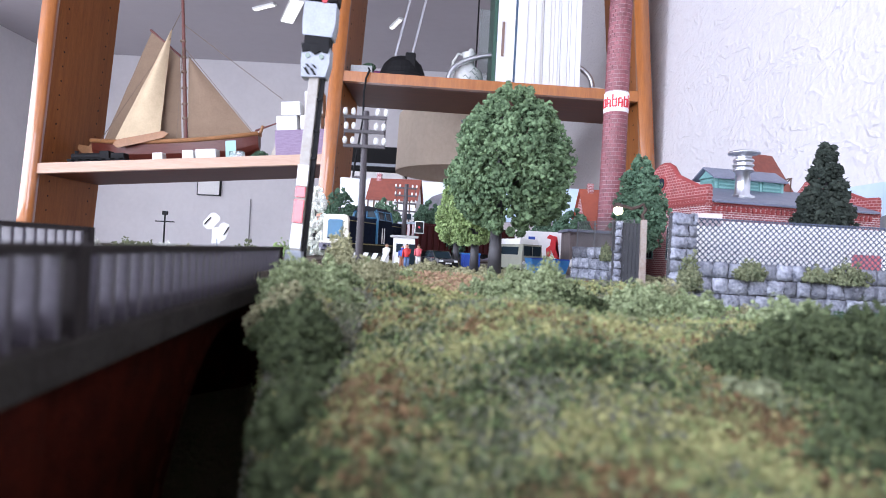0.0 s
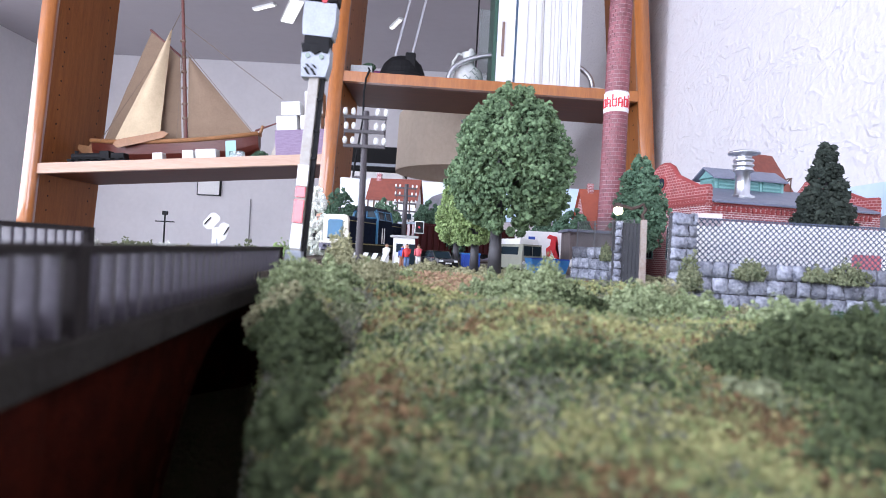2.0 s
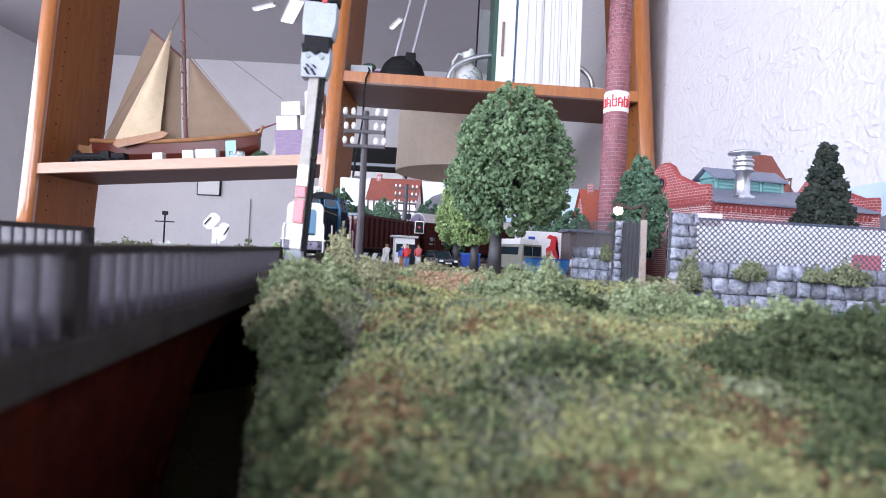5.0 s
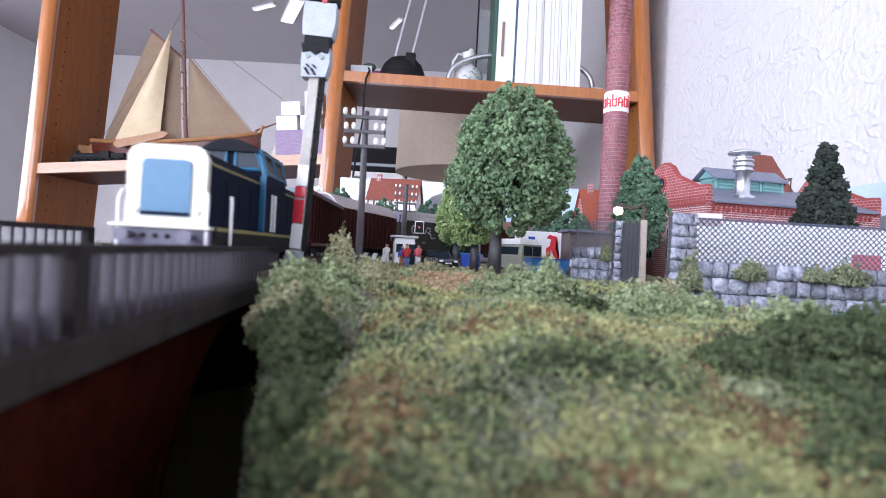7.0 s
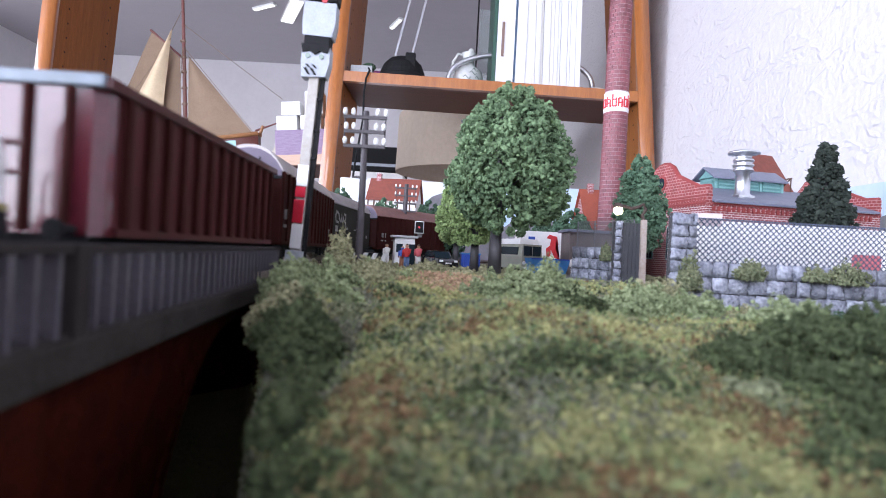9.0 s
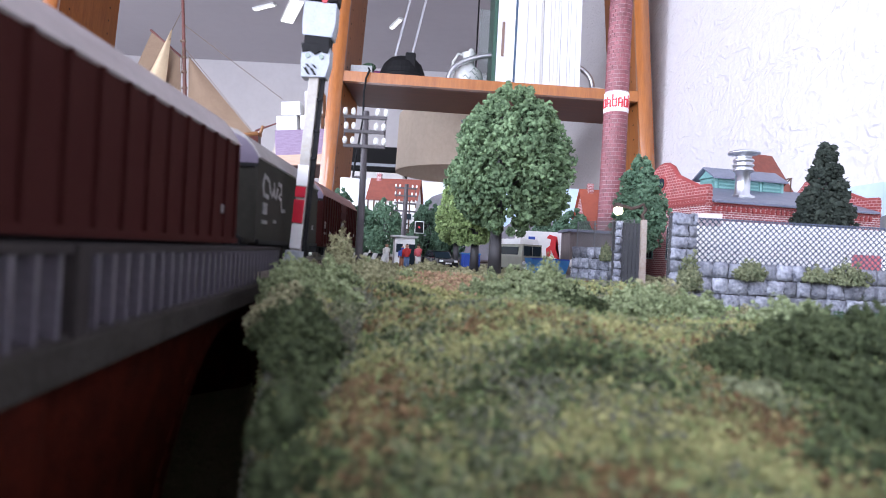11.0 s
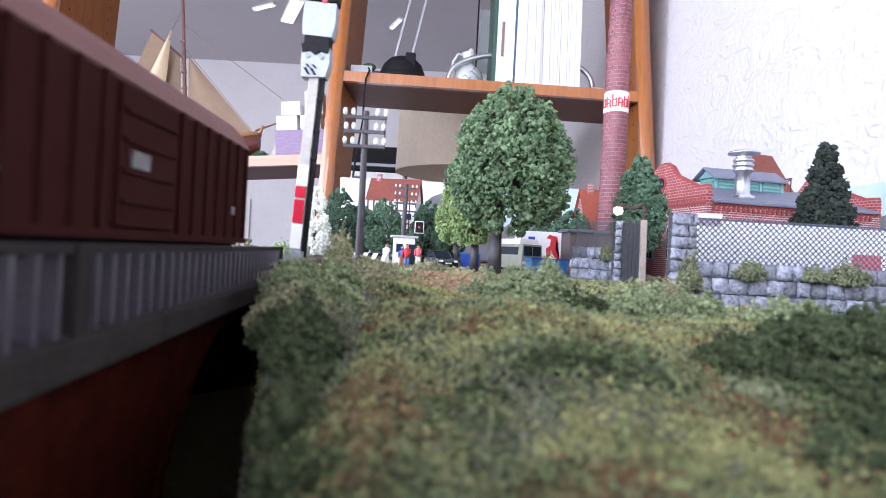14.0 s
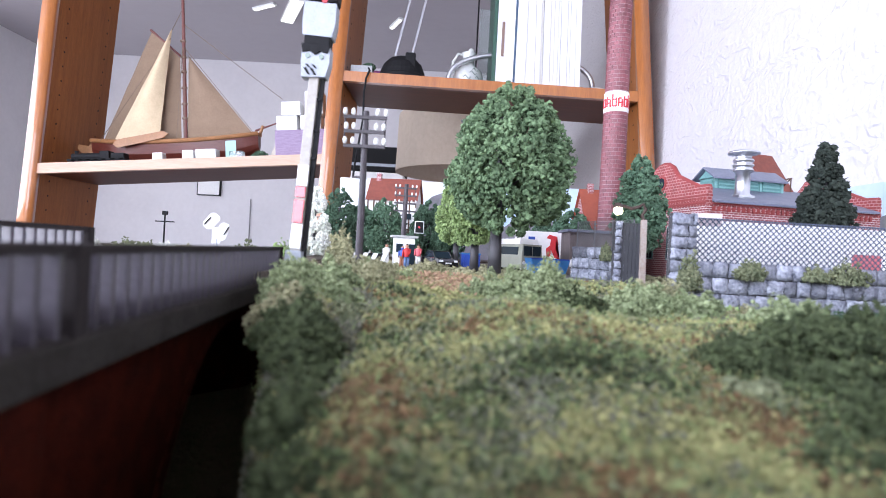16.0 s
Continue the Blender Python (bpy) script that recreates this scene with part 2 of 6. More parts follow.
shelf(-1042, -314, 170, 232, PALE)
shelf(-276, 474, 446, 432, EDGE)
shelf(-1020, -250, 1000, 1000, EDGE)
shelf(-1090, -330, -420, -420, EDGE)
shelf(-310, 560, -420, -420, EDGE)

# ---- layout board and ground ----


def gauss(x, y, cx, cy, sx, sy):
    return math.exp(-((x - cx) / sx) ** 2 - ((y - cy) / sy) ** 2)


def ground_z(x, y):
    """The height of the scenery: a level place that falls away in a bank towards the lens and into the gap by the bridge."""
    z = -15.5
    if y < 260:
        z -= 17.0 * min(1.6, ((260 - y) / 190)) ** 1.35
    near = max(0.0, min(1.0, (330 - y) / 60))
    edge = -4 - 0.268 * y - 3 * math.sin(y * 0.06)
    gap = 1 / (1 + math.exp(max(-40, min(40, (x - edge + 2) / 2.2))))
    z -= 112 * gap * near
    far = max(0.0, min(1.0, (y - 170) / 90))
    right = max(0.0, min(1.0, (x - 95) / 55)) * max(0.0, min(1.0, (336 - y) / 6))
    z -= 13 * right * far
    z -= 10.0 * gauss(x, y, 50, 246, 64, 42) + 7.0 * gauss(x, y, -27 - 0.06 * (y - 160), 165, 7, 60) - 3.0 * gauss(x, y, 22, 165, 45, 45)
    z += 3.2 * noise.noise((x * 0.022, y * 0.022, 5.1)) * max(0.0, min(1.0, (330 - y) / 80)) + 1.4 * noise.noise((x * 0.03, y * 0.03, 0.3)) + 0.8 * noise.noise((x * 0.11, y * 0.11, 3.3))
    return z


bm = bmesh.new()
xs = sorted(set([-620, -560] + list(range(-500, 540, 10)) + list(range(-130, 130, 5)) + [542]))
ys = sorted(set(list(range(-300, 20, 40)) + list(range(20, 340, 5)) + list(range(340, 1020, 15)) + [1030]))
grid = [[bm.verts.new((x, y, ground_z(x, y))) for x in xs] for y in ys]
for j in range(len(ys) - 1):
    for i in range(len(xs) - 1):
        bm.faces.new((grid[j][i], grid[j][i + 1], grid[j + 1][i + 1], grid[j + 1][i]))
solo("ground", bm, EARTH, 0, 0, 0, "green and brown flocked layout ground, falling in a bank", "ground", kind="structure", smooth=True)
bm = bmesh.new()
box(bm, -40, 350, -145, 1160, 1380, 18)
solo("baseboard_table", bm, WOODX, 0, 0, 0, "plywood baseboard that carries the model railway", "table", kind="structure")

# ---- track: a straight over the bridge, then a right-hand curve behind the scenery ----
R_CURVE, Y_CURVE = 380.0, 510.0
H0 = math.atan(-0.036)


def track(s):
    """Place and heading (from +y towards +x) at s along the line; s = 0 where the curve begins, growing away from the lens."""
    x0, y0 = -86.5 - 0.036 * Y_CURVE, Y_CURVE
    if s <= 0:
        return x0 + math.sin(H0) * s, y0 + math.cos(H0) * s, H0
    a = min(s / R_CURVE, radians(90) - H0)
    cx, cy = x0 + R_CURVE * math.cos(H0), y0 - R_CURVE * math.sin(H0)
    h = H0 + a
    x, y = cx - R_CURVE * math.cos(h), cy + R_CURVE * math.sin(h)
    rest = s - a * R_CURVE
    return x + math.sin(h) * rest, y + math.cos(h) * rest, h


RAIL_Z = -9.0


def strip(bm, off, half, z0, z1, s0, s1, step):
    """A ribbon along the track, off to its side, with a box section."""
    prev = None
    n = int((s1 - s0) / step)
    for i in range(n + 1):
        x, y, h = track(s0 + (s1 - s0) * i / n)
        nx, ny = math.cos(h), -math.sin(h)
        r = [bm.verts.new((x + nx * (off + k), y + ny * (off + k), z)) for k, z in ((-half, z0), (half, z0), (half, z1), (-half, z1))]
        if prev:
            for a in range(4):
                bm.faces.new((prev[a], prev[(a + 1) % 4], r[(a + 1) % 4], r[a]))
        else:
            bm.faces.new(r)
        prev = r
    bm.faces.new(list(reversed(prev)))


S0, S1 = -1660, 900
rail_track = tagged(new("railway_track"), "model railway track of brown sleepers and steel rails", "railway track", kind="structure")
place(rail_track, 0, 0, 0)
for off in (-8.25, 8.25):
    bm = bmesh.new()
    strip(bm, off, 0.5, -11.2, RAIL_Z, S0, S1, 12)
    part("rail", bm, RAILM, rail_track)
bm = bmesh.new()
strip(bm, 0, 18, -15.5, -12.6, S0, S1, 15)
part("ballast", bm, BALLAST, rail_track)
sl = finish(bx(0, 0, -12, 30, 3, 2.2), "sleeper", SLEEPER)
for i in range(150):
    x, y, h = track(-560 + i * 8.5)
    ob = new("sleeper", sl)
    ob.parent = rail_track
    ob.matrix_basis = pose(x / 1000, y / 1000, 0, 0, 0, -math.degrees(h))

# ---- bridge ----
HB = math.atan(-0.1076)
bridge = thing("bridge", -51.5, 0, 0, "red-brown model brick arch bridge with grey slatted railings", "bridge", rz=-math.degrees(HB))
L0, L1 = -120, 308


def railing(x, z_top, y0, y1, label):
    bm = bmesh.new()
    box(bm, x, (y0 + y1) / 2, z_top - 0.9, 2.6, y1 - y0, 1.8)
    rl = part("railing", bm, RAILG, bridge, label, bevel=0.4)
    bm = bmesh.new()
    box(bm, x, (y0 + y1) / 2, z_top - 15.6, 2.6, y1 - y0, 1.0)
    part("bottom_rail", bm, RAILG, rl, bevel=0.3)
    post_me = finish(bx(x, 0, z_top - 8.0, 4.2, 4.4, 16), "post", RAILG, bevel=0.5)
    bar_me = finish(bx(x, 0, z_top - 8.6, 3.0, 1.4, 14.0), "baluster", BARG, bevel=0.2)
    y = y1 - 2.4
    k = 0
    while y > y0:
        post = k % 32 == 0
        ob = new("post" if post else "baluster", post_me if post else bar_me)
        ob.parent = rl
        ob.matrix_basis = Matrix.Translation((0, y / 1000, 0))
        y -= 6.4
        k += 1


railing(0, -1.8, L0, L1, "grey railing of close upright slats")
railing(-66, 2.6, L0, L1 - 58, "grey railing of close upright slats")
bm = bmesh.new()
box(bm, -1, (L0 + L1) / 2, -21.0, 7, L1 - L0, 7.0)
part("cornice", bm, SLAB, bridge, "weathered grey concrete edge slab", bevel=0.8)
bm = bmesh.new()
box(bm, -33, (L0 + L1) / 2, -18.5, 60, L1 - L0, 5)
part("deck", bm, SLAB, bridge)


def arch_wall(x0, x1):
    """A side wall with one arch, along y."""
    bm = bmesh.new()
    pts = [(L0, -22), (L0, -130), (138, -130)]
    for i in range(17):
        a = math.pi * i / 16
        pts.append((222 - 84 * math.cos(a), -130 + 102 * math.sin(a)))
    pts += [(L1, -130), (L1, -22)]
    m = Matrix(((0, 1, 0, 0), (1, 0, 0, 0), (0, 0, 1, 0), (0, 0, 0, 1)))
    prism(bm, pts, x0, x1, m)
    bmesh.ops.triangulate(bm, faces=[f for f in bm.faces if len(f.verts) > 4])
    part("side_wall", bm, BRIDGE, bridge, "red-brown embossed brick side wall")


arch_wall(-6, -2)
# Far wall and end walls, added solid to keep daylight out of the arch
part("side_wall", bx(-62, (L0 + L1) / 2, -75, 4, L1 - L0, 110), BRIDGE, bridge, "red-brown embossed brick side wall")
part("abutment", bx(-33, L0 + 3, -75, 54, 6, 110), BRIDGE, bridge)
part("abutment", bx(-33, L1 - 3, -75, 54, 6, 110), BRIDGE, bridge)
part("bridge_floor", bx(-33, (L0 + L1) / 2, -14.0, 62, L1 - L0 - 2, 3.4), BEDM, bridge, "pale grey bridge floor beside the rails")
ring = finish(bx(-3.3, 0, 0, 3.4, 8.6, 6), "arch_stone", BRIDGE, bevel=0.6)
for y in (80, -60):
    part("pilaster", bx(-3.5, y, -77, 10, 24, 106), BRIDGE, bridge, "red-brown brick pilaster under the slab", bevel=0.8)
for i in range(1, 34):
    a = math.pi * i / 34
    ob = new("arch_stone", ring)
    ob.parent = bridge
    ob.matrix_basis = Matrix.Translation((0, (222 - 87 * math.cos(a)) / 1000, (-130 + 103.5 * math.sin(a)) / 1000)) @ Matrix.Rotation(math.pi / 2 - a, 4, "X")

# ---- greenery ----
BARK = mat("dark_plastic_bark", (0.045, 0.042, 0.045), 0.45, scale=300, bump=0.4)


def foliage(name, color, second, rough=0.85):
    return mat(name, color, rough, second=second, scale=70, bump=0, island=0.36, spec=0.2)


F_GREEN = foliage("mid_green_flock", (0.21, 0.305, 0.16), (0.05, 0.088, 0.046))
F_BUSH = foliage("pale_moss_flock", (0.36, 0.41, 0.225), (0.12, 0.16, 0.075))
F_DARK = foliage("dark_green_flock", (0.10, 0.165, 0.105), (0.04, 0.08, 0.05))
F_TEAL = foliage("blue_green_flock", (0.14, 0.225, 0.14), (0.055, 0.11, 0.07))
F_LIME = foliage("light_green_flock", (0.34, 0.44, 0.19), (0.14, 0.21, 0.075))
F_WHITE = foliage("white_blossom_flock", (0.92, 0.92, 0.88), (0.75, 0.78, 0.66))
F_FIR = foliage("blackish_fir_flock", (0.045, 0.055, 0.042), (0.022, 0.03, 0.025))
F_OLIVE = foliage("olive_flock", (0.41, 0.39, 0.23), (0.18, 0.185, 0.10))
F_MOSS = foliage("moss_flock", (0.27, 0.285, 0.165), (0.085, 0.105, 0.058))
F_TURF = foliage("mixed_turf_flock", (0.42, 0.405, 0.18), (0.20, 0.205, 0.09))
F_RUST = foliage("rusty_turf_flock", (0.24, 0.15, 0.075), (0.14, 0.10, 0.055))
# Deep moss green, darkened further to carry shade on the near bank
F_SHADE = foliage("deep_moss_shade_flock", (0.095, 0.12, 0.055), (0.03, 0.042, 0.02))
F_EARTH = foliage("reddish_earth_crumbs", (0.47, 0.31, 0.20), (0.33, 0.21, 0.13))
F_GREY = foliage("grey_green_turf_flock", (0.20, 0.20, 0.145), (0.13, 0.135, 0.095))


def crown_mesh(name, profile, n, size, material, rng, lumps=26, lump_r=0.3, hollow=0.45, turned=(1.0, 1.0)):
    """A crown: profile is (height, radius) rows; crumbs gather in lumps with gaps between them."""
    zs, rs = np.array([p[0] for p in profile], float), np.array([p[1] for p in profile], float)
    z = rng.uniform(zs[0], zs[-1], lumps * 3)
    r = np.interp(z, zs, rs)
    keep = rng.uniform(0, rs.max(), len(z)) < r + rs.max() * 0.15
    z, r = z[keep][:lumps * 2], r[keep][:lumps * 2]
    a = rng.uniform(0, 2 * np.pi, len(z))
    rr = r * np.sqrt(rng.uniform(hollow, 0.85, len(z)))
    c = np.stack([rr * np.cos(a) * turned[0], rr * np.sin(a) * turned[1], z], 1)
    lr = np.maximum(r, rs.max() * 0.3) * lump_r * rng.uniform(0.7, 1.3, len(z))
    pick = rng.integers(0, len(z), n)
    d = rng.normal(size=(n, 3))
    d /= np.linalg.norm(d, axis=1)[:, None]
    pts = c[pick] + d * (lr[pick] * rng.uniform(0.55, 1.0, n) ** 0.5)[:, None]
    return flakes(name, pts, size * rng.uniform(0.55, 1.35, n), material, rng, flat=0.3)


def tree(x, y, z, h, profile, trunk_r, material, label, seed, n=5200, size=1.9, rz=0, lumps=34, category="tree", trunk=BARK, name="tree", lump_r=0.3, group="", lean=0.0):
    rng = np.random.default_rng(seed)
    t = thing(name, x, y, z, label, category, rz=rz, group=group)
    bm = bmesh.new()
    z0 = profile[0][0]
    zt = profile[-1][0]
    rod(bm, (0, 0, -2), (0, 0, z0 + 4), trunk_r * 1.15, trunk_r * 0.85, 10)
    rod(bm, (0, 0, z0 + 3), (0, 0, zt * 0.9), trunk_r * 0.85, trunk_r * 0.2, 8)
    rmax = max(p[1] for p in profile)
    for i in range(12):
        a, b = rng.uniform(0, 6.28), rng.uniform(0, 1)
        zz = z0 + 3 + (zt - z0) * 0.6 * b
        rod(bm, (0, 0, zz), (math.cos(a) * rmax * 0.65, math.sin(a) * rmax * 0.65, zz + rmax * 0.35), trunk_r * 0.3, trunk_r * 0.1, 5)
    part("trunk", bm, trunk, t, smooth=True)
    ob = new("crown", crown_mesh("crown", profile, n, size, material, rng, lumps, lump_r))
    ob.parent = t
    ob.location.x = lean / 1000
    return t


G = -15.5
tree(36, 410, G, 132, [(29, 9), (36, 20), (45, 33), (62, 43.5), (84, 41), (106, 32), (121, 22), (132, 7)], 4.6, F_GREEN, "tall rounded mid-green model tree on the grass", 1, n=17000, size=1.85, lumps=230, lump_r=0.16, lean=8)
tree(24, 450, G, 80, [(24, 8), (32, 15), (46, 19), (62, 16), (78, 5)], 3.4, F_LIME, "small light green model tree with dark trunk", 2, n=7000, size=1.4, lumps=70)
tree(12, 560, G, 80, [(24, 8), (32, 16), (48, 20), (68, 16), (84, 5)], 3.0, F_LIME, "small light green model tree with dark trunk", 3, n=7000, size=1.5, lumps=70)
tree(152, 465, G, 100, [(26, 12), (38, 20), (58, 19), (80, 13), (98, 3)], 2.4, F_TEAL, "slender blue-green model tree beside the brick works", 4, n=5200, size=1.7, lumps=110, lump_r=0.27)
tree(276, 432, G, 111, [(34, 21), (50, 19), (66, 14.5), (85, 10), (100, 6), (112, 1.5)], 2.5, F_FIR, "blackish pointed model fir behind the fence", 5, n=7000, size=1.75, lumps=74, lump_r=0.33)
tree(-136, 625, G, 74, [(4, 11), (14, 17), (36, 15), (58, 11), (76, 4)], 2.0, F_WHITE, "white blossoming model shrub tree by the line", 6, n=6500, size=1.4, lumps=60)
for i, (x, y, top, r, m) in enumerate([(-140, 790, 92, 26, F_DARK), (-112, 800, 74, 22, F_DARK), (-78, 780, 80, 26, F_TEAL), (-20, 800, 82, 28, F_DARK), (8, 780, 70, 22, F_DARK), (140, 760, 72, 30, F_TEAL), (150, 690, 72, 24, F_TEAL), (-40, 760, 40, 14, F_DARK)]):
    tree(x, y, G, top, [(10, r * 0.5), (22, r * 0.9), (top * 0.55, r), (top * 0.85, r * 0.6), (top, r * 0.15)], 2.5, m, "dense dark green model tree in the distance", 20 + i, n=5000, size=1.7, lumps=60, group="distant trees")


def bush(x, y, r, h, material, label, seed, n=1100, size=1.1, flatness=1.0):
    """A foam bush of four clumps grown together."""
    rng = np.random.default_rng(seed)
    b = thing("bush", x, y, ground_z(x, y), label, "bush", "bushes on the bank")
    for k in range(4):
        a = seed + k * 1.7 + rng.uniform(-0.3, 0.3)
        off = 0.0 if k == 0 else 0.45
        cr, ch = (0.72, 1.0) if k == 0 else (0.62, rng.uniform(0.55, 0.85))
        m = n * (2 if k == 0 else 1) // 4
        d = rng.normal(size=(m, 3))
        d /= np.linalg.norm(d, axis=1)[:, None]
        d[:, 2] = np.abs(d[:, 2])
        wob = 1 + 0.26 * np.sin(d[:, 0] * 6 + seed) * np.cos(d[:, 1] * 5 + seed * 2) + 0.16 * np.sin(d[:, 2] * 10 + d[:, 0] * 7 + seed)
        rad = rng.uniform(0.45, 1.0, m) ** 0.45
        p = d * (wob * rad)[:, None] * np.array((r * cr, r * flatness * cr, h * ch))
        p += np.array((math.cos(a) * r * off, math.sin(a) * r * off * flatness, -1.5))
        ob = new("clump", flakes("clump", p, size * rng.uniform(0.5, 1.35, m), material, rng, flat=0.4))
        ob.parent = b
    return b

# ---- rolling stock ----
NAVY = mat("ocean_blue_loco_paint", (0.007, 0.011, 0.026), 0.6, vary=0.3, scale=80, bump=0.05, spec=0.05)
BLUE = mat("bright_blue_paint", (0.022, 0.125, 0.23), 0.4, vary=0.12, scale=60, bump=0.03)
CREAM = mat("cream_white_paint", (0.64, 0.60, 0.50), 0.4, vary=0.06, scale=60, bump=0.03)
BLACKP = mat("matt_black_plastic", (0.015, 0.015, 0.016), 0.65, spec=0.12, vary=0.3, scale=200, bump=0.1)
OXIDE = mat("oxide_red_wagon_paint", (0.07, 0.0135, 0.0155), 0.45, spec=0.22, second=(0.05, 0.012, 0.012), scale=60, bump=0.15)
OXIDE2 = mat("brown_wagon_paint", (0.036, 0.009, 0.008), 0.75, spec=0.06, second=(0.042, 0.012, 0.01), scale=60, bump=0.15)
OXGLOSS = mat("glossy_oxide_red_paint", (0.12, 0.018, 0.028), 0.24, second=(0.085, 0.014, 0.02), scale=60, bump=0.05, coat=0.6)
ROOFG = mat("pale_grey_roof_paint", (0.42, 0.38, 0.37), 0.5, vary=0.2, scale=50, bump=0.1)
GREYV = mat("grey_van_paint", (0.036, 0.034, 0.028), 0.75, spec=0.07, vary=0.25, scale=50, bump=0.1)
YELLOW = mat("dull_yellow_line", (0.24, 0.2, 0.07), 0.5, scale=200)
WHITEP = mat("white_plastic", (0.8, 0.8, 0.78), 0.45, vary=0.06, scale=100)
DARKGLASS = mat("dark_window_glass", (0.02, 0.032, 0.042), 0.25, vary=0.1, bump=0, spec=0.12)
LETTER = mat("faded_white_lettering", (0.24, 0.235, 0.23), 0.6, vary=0.6, scale=180)


def hood(bm, y0, y1, w, z0, z1, r):
    pts = [(-w / 2, z0), (w / 2, z0), (w / 2, z1 - r), (w / 2 - r * 0.35, z1 - r * 0.3), (w / 2 - r, z1), (-w / 2 + r, z1), (-w / 2 + r * 0.35, z1 - r * 0.3), (-w / 2, z1 - r)]
    prism(bm, pts, y0, y1)


def bogie(parent, y, base):
    bm = bmesh.new()
    for sx in (-1, 1):
        box(bm, sx * 13, 0, 5, 2, 34, 4)
        box(bm, sx * 14, -base / 2, 4.5, 2, 5, 5)
        box(bm, sx * 14, base / 2, 4.5, 2, 5, 5)
    box(bm, 0, 0, 5, 26, 6, 3)
    bg = part("bogie", bm, BLACKP, parent, at=Matrix.Translation((0, y / 1000, 0)))
    for k in (-1, 1):
        bm = bmesh.new()
        for sx in (-1, 1):
            rod(bm, (sx * 7.2, 0, 5.3), (sx * 9.6, 0, 5.3), 5.3, seg=18)
        rod(bm, (-9, 0, 5.3), (9, 0, 5.3), 1, seg=6)
        part("wheelset", bm, RAILM, bg, at=Matrix.Translation((0, k * base / 2000, 0)))


def buffers(parent, y, d, z=9.5, paint=BLACKP):
    for sx in (-1, 1):
        bm = bmesh.new()
        rod(bm, (sx * 10, y, z), (sx * 10, y + d * 6, z), 1.2, seg=8)
        rod(bm, (sx * 10, y + d * 6, z), (sx * 10, y + d * 7, z), 2.3, seg=12)
        part("buffer", bm, paint, parent)


def locomotive():
    """Front at -y; z = 0 on the rail."""
    lo = tagged(new("diesel_locomotive"), "dark blue model diesel locomotive with cream front and blue panel", "locomotive")
    bm = bmesh.new()
    box(bm, 0, 0, 8.7, 34, 138, 8.6)
    part("frame", bm, BLACKP, lo, bevel=0.5)
    for sx in (-1, 1):
        part("frame_stripe", bx(sx * 17.1, 0, 12.6, 0.5, 136, 1.3), YELLOW, lo, "dull yellow frame stripe")
    for k, a, b in (("front_hood", -66, -4), ("rear_hood", 33, 69)):
        bm = bmesh.new()
        hood(bm, a, b, 26, 13, 39.6, 4)
        hd = part(k, bm, NAVY, lo, bevel=0.6)
        for sx in (-1, 1):
            part("stripe", bx(sx * 13.1, (a + b) / 2, 35, 0.4, b - a - 1, 0.8), YELLOW, hd)
            for i in range(4):
                y = a + (b - a) * (i + 0.5) / 4
                part("grille", bx(sx * 13.1, y, 24, 0.5, (b - a) / 5.2, 14), NAVY, hd)
    bm = bmesh.new()
    hood(bm, -69, -66, 26.6, 12.5, 40.2, 4)
    fr = part("front_face", bm, CREAM, lo, "cream painted front", bevel=0.9)
    bm = bmesh.new()
    hood(bm, -69.7, -68.8, 16.4, 16.2, 35.2, 1.8)
    pn_ = part("front_panel", bm, BLUE, fr, "bright blue panel", bevel=0.2)
    part("panel_sill", bx(0, -69.9, 17.0, 15.4, 0.9, 1.0), NAVY, pn_)
    part("running_board", bx(0, -71.2, 12.6, 33, 4.6, 1.2), CREAM, fr, "white front step edge", bevel=0.3)
    for sx in (-1, 1):
        bm = bmesh.new()
        rod(bm, (sx * 10.3, -69.8, 18), (sx * 10.3, -68.5, 18), 1.2, seg=12)
        part("headlight", bm, mat("lamp_glass", (0.7, 0.7, 0.65), 0.15, bump=0), fr)
    bm = bmesh.new()
    prism(bm, [(-15.8, 13), (15.8, 13), (15.8, 38), (12.2, 50.6), (-12.2, 50.6), (-15.8, 38)], -4, 33)
    cb = part("cab", bm, NAVY, lo, bevel=0.8)
    bm = bmesh.new()
    arc = [(15.2 * math.sin(a), 42.5 + 11.6 * math.cos(a)) for a in [radians(-68 + 17 * i) for i in range(9)]]
    prism(bm, arc + [(12.4, 48.6), (-12.4, 48.6)], -7, 36)
    part("cab_roof", bm, mat("dark_roof", (0.014, 0.015, 0.019), 0.7, spec=0.1), lo, "dark arched cab roof", bevel=0.3)
    # Bright blue strips: daylight on the cab's front wall put into colour
    for sx in (-1, 1):
        part("cab_corner", bx(sx * 14.6, -4.5, 26, 2.6, 1.2, 25), BLUE, cb, "cab corner in a brighter, lit blue", bevel=0.3)
    for yy in (-4.4, 33.4):
        for sx in (-1, 1):
            bm = bmesh.new()
            prism(bm, [(sx * 2.0, 41.4), (sx * 12.8, 41.4), (sx * 12.4, 45), (sx * 10.2, 49), (sx * 2.0, 50)], yy - 0.4, yy + 0.4)
            w = part("cab_window", bm, DARKGLASS, cb, bevel=0.2)
            bm = bmesh.new()
            edge = [(2.0, 41.2), (13.0, 41.2), (12.6, 45.2), (10.4, 49.2), (2.0, 50.2), (2.0, 41.2)]
            tube(bm, [(sx * x, yy - (0.5 if yy < 0 else -0.5), z) for x, z in edge], 0.75, 6)
            part("window_frame", bm, BLUE, w, "bright blue window frame")
        for sx in (-1, 1):
            bm = bmesh.new()
            rod(bm, (sx * 15.4, yy, 38), (sx * 12.3, yy, 50), 1.2, seg=8)
            part("window_post", bm, BLUE, cb, "bright blue window post")
